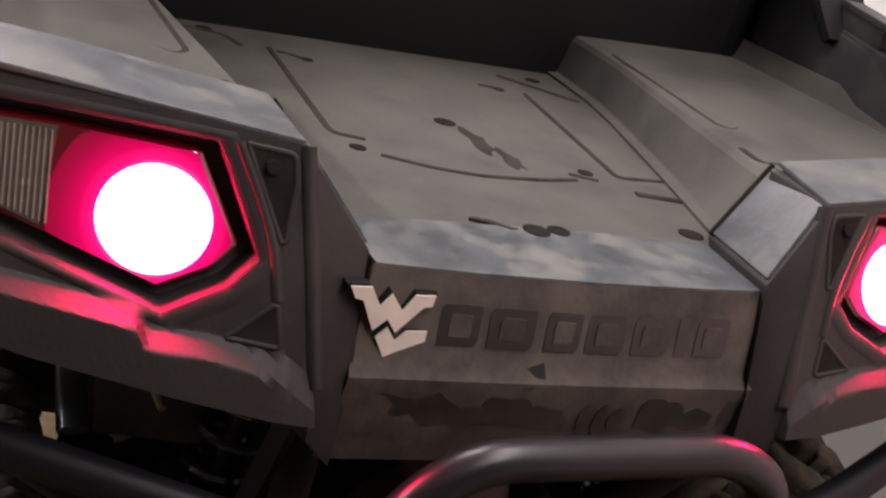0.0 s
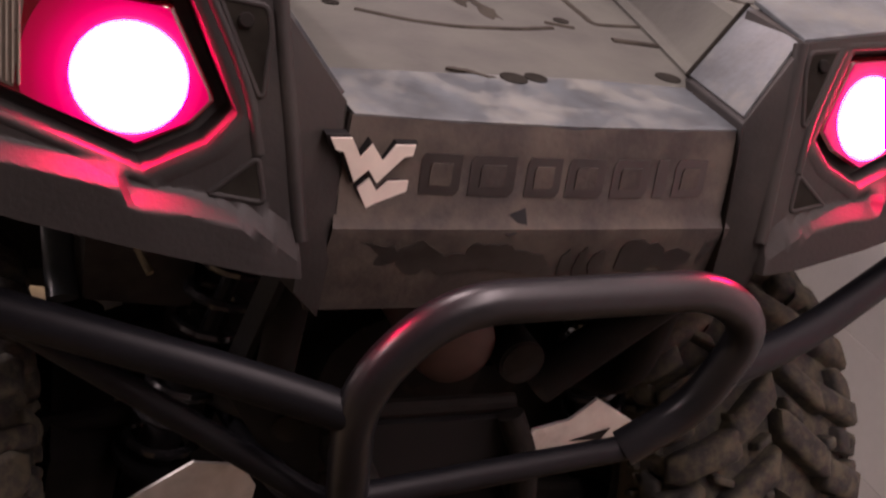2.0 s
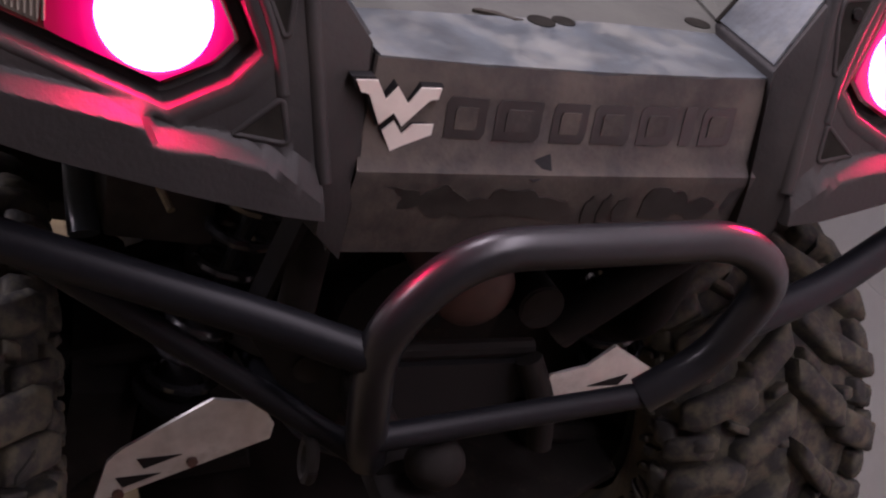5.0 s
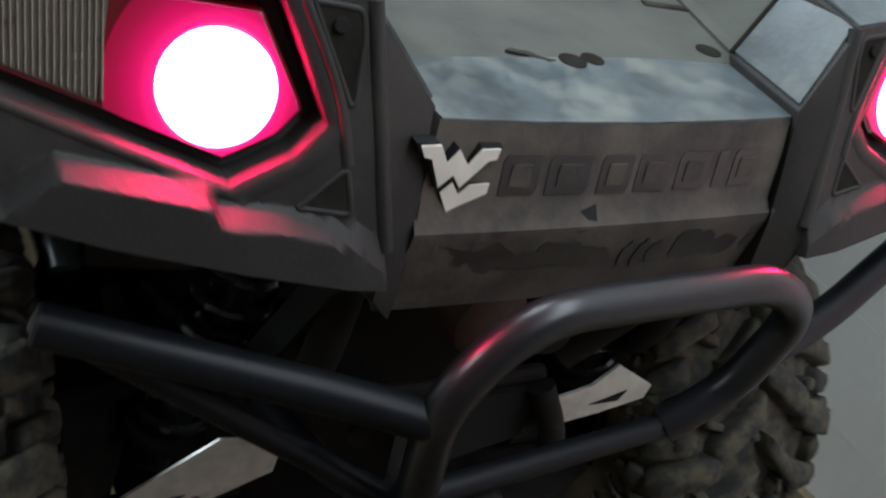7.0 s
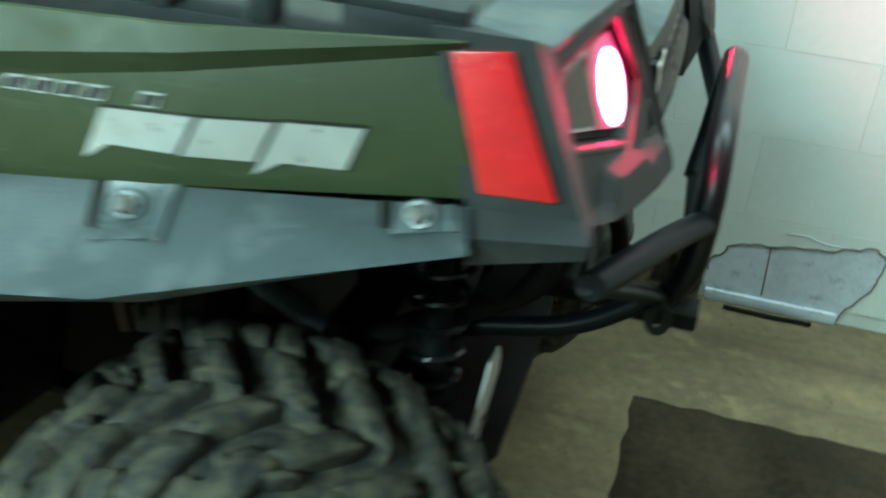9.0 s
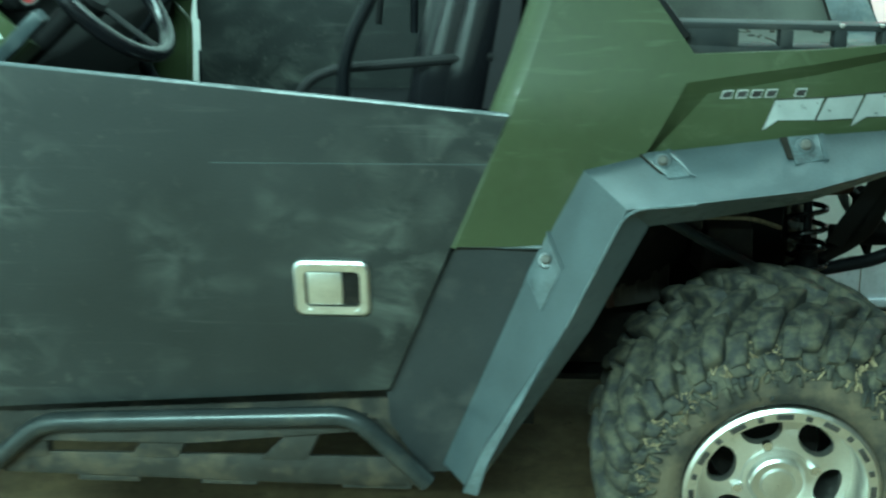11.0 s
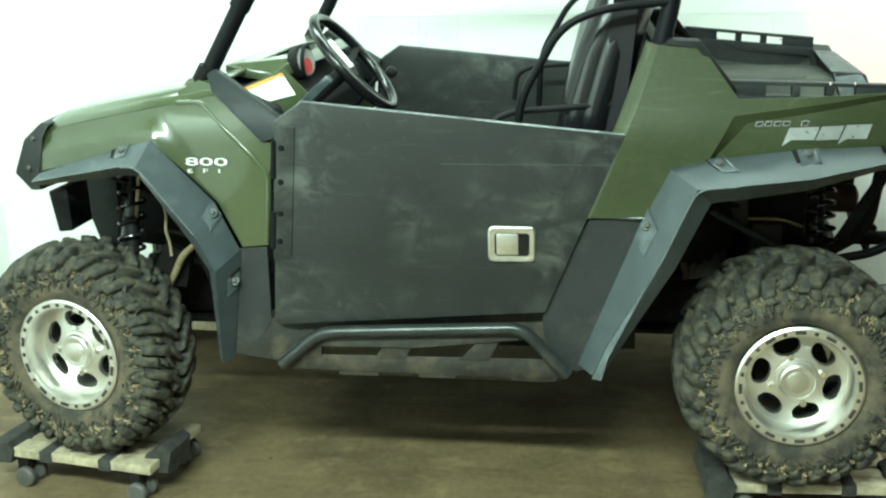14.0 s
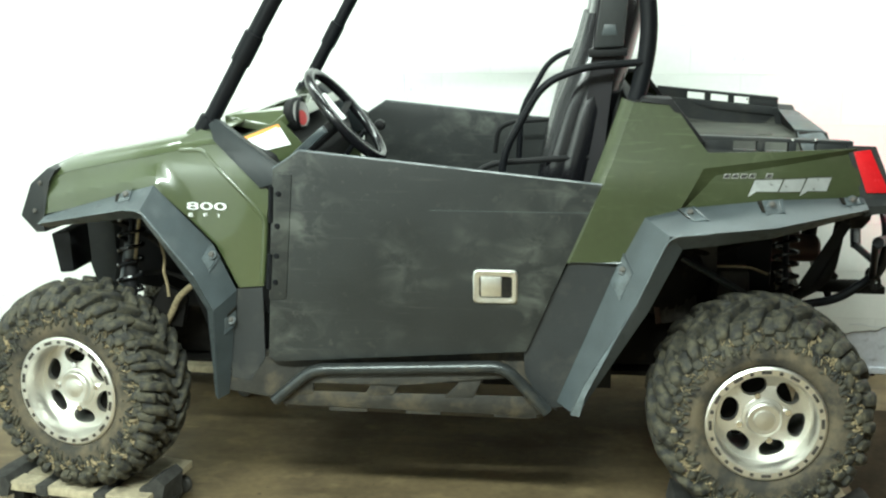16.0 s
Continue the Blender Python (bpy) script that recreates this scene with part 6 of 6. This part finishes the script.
for s in BOTH:
    part("rear_frame_tube", tube([(0.30, s * 0.2, 0.98), (0.26, s * 0.2, 0.70), (0.0, s * 0.22, 0.55)], 0.018, 0.06, 12), GRIME, car)
    part("rear_frame_tube", tube([(0.28, s * 0.21, 0.96), (-0.4, s * 0.26, 0.94)], 0.018, 0, 12), GRIME, car)
    for x, z in ((0.0, 0.414), (-1.985, 0.435)):
        part("axle_shaft", tube([(x, s * 0.12, z + 0.06), (x, s * 0.55, z)], 0.016, 0, 12), GRIME, car)
        part("axle_boot", tube([(x, s * 0.42, z + 0.02), (x, s * 0.47, z + 0.012), (x, s * 0.53, z)], 0.04, 0, 14), GRIME, car)
        for dx in (-0.13, 0.13):
            part("lower_arm", tube([(x + dx, s * 0.18, z + 0.03), (x + dx * 0.4, s * 0.56, z - 0.09)], 0.015, 0, 10), GRIME, car)
            part("upper_arm", tube([(x + dx * 0.8, s * 0.22, z + 0.18), (x + dx * 0.3, s * 0.56, z + 0.09)], 0.013, 0, 10), GRIME, car)
    outline = [(0.360, 0.462), (0.348, 0.52), (0.335, 0.535), (0.248, 0.594), (0.198, 0.585), (0.180, 0.555), (0.182, 0.535)] if s < 0 else [(0.066, 0.642), (0.076, 0.674), (0.116, 0.683), (0.143, 0.708), (0.203, 0.670), (0.200, 0.652), (0.141, 0.640), (0.076, 0.632)]
    gx = 0.200 if s < 0 else 0.288
    guard = part("arm_guard", plate_yz([(s * w, z) for w, z in outline], gx, gx + 0.0035), GUARD, car, "scuffed aluminium suspension arm guard")
    for w, z in ((0.305, 0.514), (0.325, 0.490)) if s < 0 else ((0.155, 0.662),):
        part("guard_slot", plate_yz([(s * (w + 0.014), z + 0.007), (s * (w + 0.006), z - 0.007), (s * (w - 0.032), z + (0.009 if s < 0 else -0.006))], gx + 0.0015, gx + 0.0045), DARK, guard)
    for w, z in ((0.262, 0.512), (0.335, 0.475)) if s < 0 else ():
        part("guard_bolt", disc((gx + 0.0035, s * w, z), (1, 0, 0), 0.006, 0.004, 8), RUST, guard)
    # rear liner reaches low and inboard, added to hide the lit floor
    part("wheel_well_liner", slab([(-0.40, s * 0.15, 0.40), (-0.50, s * 0.66, 0.42), (-0.40, s * 0.70, 0.88), (-0.33, s * 0.69, 0.985), (-0.33, s * 0.25, 0.985)], [(-0.42, s * 0.15, 0.40), (-0.52, s * 0.66, 0.42), (-0.42, s * 0.70, 0.88), (-0.35, s * 0.69, 0.985), (-0.35, s * 0.25, 0.985)]), DARK, car)
    part("wheel_well_liner", slab([(-1.55, s * 0.30, 0.50), (-1.53, s * 0.70, 0.50), (-1.57, s * 0.70, 0.88), (-1.72, s * 0.69, 1.02), (-1.72, s * 0.30, 1.02)], [(-1.53, s * 0.30, 0.50), (-1.51, s * 0.70, 0.50), (-1.55, s * 0.70, 0.88), (-1.70, s * 0.69, 1.04), (-1.70, s * 0.30, 1.04)]), DARK, car)
    for x, z in ((0.0, 0.414), (-1.985, 0.435)):
        if x == 0.0:
            part("knuckle", slab([(-0.16, s * 0.40, 0.30), (0.10, s * 0.40, 0.28), (0.13, s * 0.38, 0.55), (-0.10, s * 0.36, 0.63)], [(-0.15, s * 0.31, 0.33), (0.08, s * 0.31, 0.32), (0.10, s * 0.30, 0.52), (-0.09, s * 0.30, 0.60)], bevel=0.012), GRIME, car)
        part("hub_carrier", box(x - 0.085, x + 0.085, min(s * 0.43, s * 0.36), max(s * 0.43, s * 0.36), z - 0.13, z + 0.15, 0.02), GRIME, car)
    # shock absorbers
    for x, lo_w, hi_w, lo_z, hi_z in ((0.125, 0.285, 0.185, 0.50, 0.86), (-1.90, 0.50, 0.40, 0.55, 1.0)):
        lo, hi = Vector((x, s * lo_w, lo_z)), Vector((x, s * hi_w, hi_z))
        shock = part("shock_absorber", tube([lo, lo.lerp(hi, 0.5)], 0.022, 0, 14), DARK, car, "black coil-over shock absorber")
        part("shock_rod", tube([lo.lerp(hi, 0.5), hi], 0.009, 0, 10), STEEL, shock)
        d = (hi - lo).normalized()
        u = d.cross(Vector((1, 0, 0))).normalized()
        v = d.cross(u)
        coil = [lo.lerp(hi, 0.12 + 0.8 * k / 96) + (u * math.cos(math.tau * k / 12) + v * math.sin(math.tau * k / 12)) * 0.037 for k in range(97)]
        part("coil_spring", tube(coil, 0.0058, 0, 7), COIL, shock, "glossy black coil spring")
        for t in (0.1, 0.94):
            part("spring_seat", disc(lo.lerp(hi, t), d, 0.043, 0.008, 20), DARK, shock)

# hoses, struts and covers in the wheel wells
part("brake_hose", tube([(-1.868, -0.43, 0.93), (-1.874, -0.45, 0.858), (-1.886, -0.46, 0.75), (-1.894, -0.45, 0.62)], 0.0055, 0.04, 8), MUD_CRUST, car, "mud-coated brake hose")
part("shock_reservoir", tube([(-1.900, -0.44, 0.82), (-1.922, -0.45, 0.69)], 0.021, 0, 14), FLARE, car, "blue-grey shock absorber body")
part("breather_hose", tube([(-1.80, -0.47, 0.85), (-1.772, -0.50, 0.79), (-1.780, -0.50, 0.748), (-1.770, -0.50, 0.715), (-1.767, -0.50, 0.67)], 0.0045, 0.02, 8), MUD_CRUST, car)
part("tie_rod", tube([(-1.80, -0.47, 0.560), (-1.763, -0.50, 0.612), (-1.735, -0.50, 0.672), (-1.70, -0.48, 0.70)], 0.010, 0.03, 10), MUD_CRUST, car, "mud-coated tie rod")
part("loom", tube([(-1.64, -0.42, 0.90), (-1.72, -0.46, 0.83), (-1.78, -0.45, 0.80), (-1.86, -0.40, 0.84), (-1.98, -0.38, 0.88)], 0.009, 0.05, 8), GRIME, car)
part("loom", tube([(-1.62, -0.40, 0.74), (-1.70, -0.44, 0.70), (-1.80, -0.42, 0.73), (-1.93, -0.36, 0.70)], 0.008, 0.05, 8), GRIME, car)
part("steering_knuckle", slab([(-1.86, -0.47, 0.58), (-1.74, -0.47, 0.56), (-1.72, -0.46, 0.66), (-1.80, -0.46, 0.70)], [(-1.85, -0.39, 0.57), (-1.75, -0.39, 0.57), (-1.74, -0.39, 0.65), (-1.80, -0.39, 0.68)], bevel=0.008), GRIME, car)
part("front_inner_panel", slab([(-2.02, -0.31, 0.66), (-1.60, -0.31, 0.62), (-1.58, -0.31, 0.98), (-1.95, -0.31, 1.0)], [(-2.02, -0.29, 0.66), (-1.60, -0.29, 0.62), (-1.58, -0.29, 0.98), (-1.95, -0.29, 1.0)], bevel=0.006), DARK, car)
part("heat_shield", slab([(-0.282, -0.345, 0.726), (-0.160, -0.345, 0.741), (-0.157, -0.345, 0.600), (-0.262, -0.345, 0.578)], [(-0.30, -0.24, 0.74), (-0.15, -0.24, 0.755), (-0.15, -0.24, 0.59), (-0.27, -0.24, 0.57)], bevel=0.012), CASTING, car, "dirty ribbed engine cover")
for x in (-0.255, -0.225, -0.195):
    part("cooling_rib", slab([(x, -0.352, 0.722), (x + 0.009, -0.352, 0.723), (x + 0.012, -0.352, 0.61), (x + 0.003, -0.352, 0.60)], [(x, -0.34, 0.722), (x + 0.009, -0.34, 0.723), (x + 0.012, -0.34, 0.61), (x + 0.003, -0.34, 0.60)], bevel=0.002), CASTING, car)
part("exhaust_strap", slab([(-0.296, -0.35, 0.70), (-0.278, -0.35, 0.702), (-0.262, -0.35, 0.585), (-0.278, -0.35, 0.58)], [(-0.296, -0.34, 0.70), (-0.278, -0.34, 0.702), (-0.262, -0.34, 0.585), (-0.278, -0.34, 0.58)], bevel=0.002), RUST, car, "rust-stained strap")
part("diagonal_strut", tube([(-0.21, -0.36, 0.796), (-0.176, -0.362, 0.776), (-0.033, -0.362, 0.696), (0.01, -0.36, 0.67)], 0.017, 0, 12, flat=0.6), FLARE, car, "dusty grey diagonal strut")
part("fuel_line", tube([(-0.22, -0.30, 0.78), (-0.127, -0.30, 0.757), (0.0, -0.30, 0.757), (0.06, -0.28, 0.73)], 0.0045, 0.03, 8), MUD_CRUST, car)
part("loom", tube([(-0.32, -0.34, 0.82), (-0.26, -0.36, 0.79), (-0.21, -0.35, 0.82), (-0.12, -0.33, 0.80), (0.02, -0.28, 0.84)], 0.010, 0.04, 8), GRIME, car)
part("air_box", slab([(-0.10, -0.20, 0.82), (0.085, -0.20, 0.82), (0.085, -0.20, 0.665), (-0.01, -0.20, 0.64)], [(-0.10, 0.02, 0.84), (0.085, 0.02, 0.84), (0.085, 0.02, 0.66), (-0.01, 0.02, 0.64)], bevel=0.012), DARK, car, "dark plastic air box")

# ---- wheel dollies under the four wheels ----
def dolly(x, y, top, turn, deep=1.0, long=1.0):
    ob = thing("wheel_dolly", "low wooden dolly with carpet-wrapped ends under a wheel", "dolly", group="wheel dollies")
    ob.matrix_basis = pose(x, y, 0, 0, 0, turn)
    for k, yy in enumerate((-0.17, -0.055, 0.06, 0.17)):
        part("board", box(-0.25 * long + 0.006 * (k % 2), 0.25 * long - 0.008 * (k // 2), (yy - 0.05) * deep, (yy + 0.05) * deep, top - 0.028, top - 0.003 * (k % 2), 0.004), TIMBER, ob, "pale worn board")
    for s in BOTH:
        reach = (-0.235, -0.20, -0.1, 0.05, 0.22, 0.235) if s < 0 else (-0.15, -0.13, -0.09, -0.05, 0.0, 0.02)
        lift = 0.0 if s < 0 else 0.03
        bm = loft([[(s * 0.245 * long + dx, y0, dz) for dx, dz in ((-0.04, top - 0.045), (0.03, top - 0.045), (0.04, top - 0.005 + lift), (0.02, top + 0.018 + lift), (-0.035, top + 0.012))] for y0 in [q * deep for q in reach]])
        for v in bm.verts:
            v.co += Vector((noise.noise(v.co * 30), noise.noise(v.co * 25 + Vector((5, 0, 0))), noise.noise(v.co * 35))) * 0.008
        part("carpet_wrap", bm, CARPET, ob, "dark ragged carpet wrap")
        part("strap", box(s * 0.10 * long - 0.02, s * 0.10 * long + 0.02, -0.228 * deep, 0.228 * deep, top - 0.031, top + 0.002, 0.003), CARPET, ob)
        for yy in (-0.18 * deep, 0.18 * deep):
            caster = part("caster", box(s * 0.19 * long - 0.018, s * 0.19 * long + 0.018, yy - 0.022, yy + 0.022, 0.045, top - 0.028, 0.004), GRIME, ob, "dirty steel caster fork")
            part("caster_wheel", lathe_y([(0.0005, -0.012), (0.026, -0.012), (0.031, -0.006), (0.031, 0.006), (0.026, 0.012), (0.0005, 0.012)], 24, (s * 0.19 * long + 0.012, yy - 0.028, 0.031)), RUBBER_PALE, caster)
            part("caster_wheel", lathe_y([(0.0005, -0.012), (0.026, -0.012), (0.031, -0.006), (0.031, 0.006), (0.026, 0.012), (0.0005, 0.012)], 24, (s * 0.19 * long + 0.012, yy + 0.028, 0.031)), RUBBER_PALE, caster)
    return ob


dolly(-2.0, -0.57, 0.119, -10, 0.7)
dolly(-2.02, 0.60, 0.119, -2, 0.7)
dolly(0.06, -0.53, 0.095, 3, 0.55)
dolly(-0.03, 0.46, 0.095, 2, 0.55, 0.6)

tagged(finish(tube([(0.54, 0.945, 0.007), (0.64, 0.942, 0.007), (0.745, 0.946, 0.007)], 0.005, 0, 8), "metal_rod", GRIME, None), "thin dark metal rod lying on the floor beside the wall", "rod")

# ---- the wall's blocks, each a piece of its own ----
wall = bpy.data.objects["wall_back"]
def block_mesh(length):
    bm = box(-length / 2, length / 2, 0.0, 0.03, -0.1004, 0.1004)
    es = [e for e in bm.edges if all(v.co.y < 0.001 for v in e.verts)]
    bmesh.ops.bevel(bm, geom=es, offset=0.0004, segments=1, affect="EDGES")
    me = bpy.data.meshes.new("block")
    bm.to_mesh(me)
    bm.free()
    me.materials.append(WALL)
    return me


full = block_mesh(0.4049)
rng = random.Random(9)
for row in range(15):
    z = 1.252 - 6 * 0.2025 + 0.10125 + row * 0.2025 - 0.2025
    if z < 0.0 or z > CEILING - 0.05:
        continue
    x = 0.133 - 8 * 0.4065 - 0.20325 + (0.20325 if row % 2 else 0.0)
    while x < 3.2:
        ob = new("block", full)
        ob.parent = wall
        ob.location = (x, WALL_Y + rng.uniform(-0.0003, 0.0003), z)
        x += 0.4065

# chips, marks and cracks in the wall's paint
rng = random.Random(31)
for k in range(26):
    x, z = (rng.uniform(0.10, 0.34), rng.uniform(1.30, 1.44)) if k < 15 else ((rng.uniform(-0.2, 0.5), rng.uniform(1.46, 1.7)) if k < 22 else (rng.uniform(-1.3, -1.15), rng.uniform(1.12, 1.26)))
    w, h = rng.uniform(0.0015, 0.004), rng.uniform(0.004, 0.016)
    ring = [(x + w * math.cos(a) * rng.uniform(0.6, 1.2), z + h * math.sin(a) * rng.uniform(0.6, 1.2)) for a in (math.tau * j / 7 for j in range(7))]
    part("paint_chip", plate_xz(ring, WALL_Y - 0.0016, WALL_Y + 0.002), PEELED, wall, smooth=False)
for pts, r in (([(0.335, 1.240), (0.40, 1.239), (0.52, 1.243), (0.72, 1.242), (0.95, 1.245)], 0.0011), ([(0.64, 0.212), (0.69, 0.216), (0.72, 0.205), (0.80, 0.203)], 0.0012), ([(-1.246, 1.25), (-1.244, 1.19), (-1.245, 1.12)], 0.0014), ([(-0.93, 1.447), (-0.6, 1.4485), (-0.2, 1.447), (0.12, 1.449)], 0.0007)):
    part("paint_crack", tube([(x, WALL_Y - 0.0005, z) for x, z in pts], r, 0, 5), PEELED, wall)
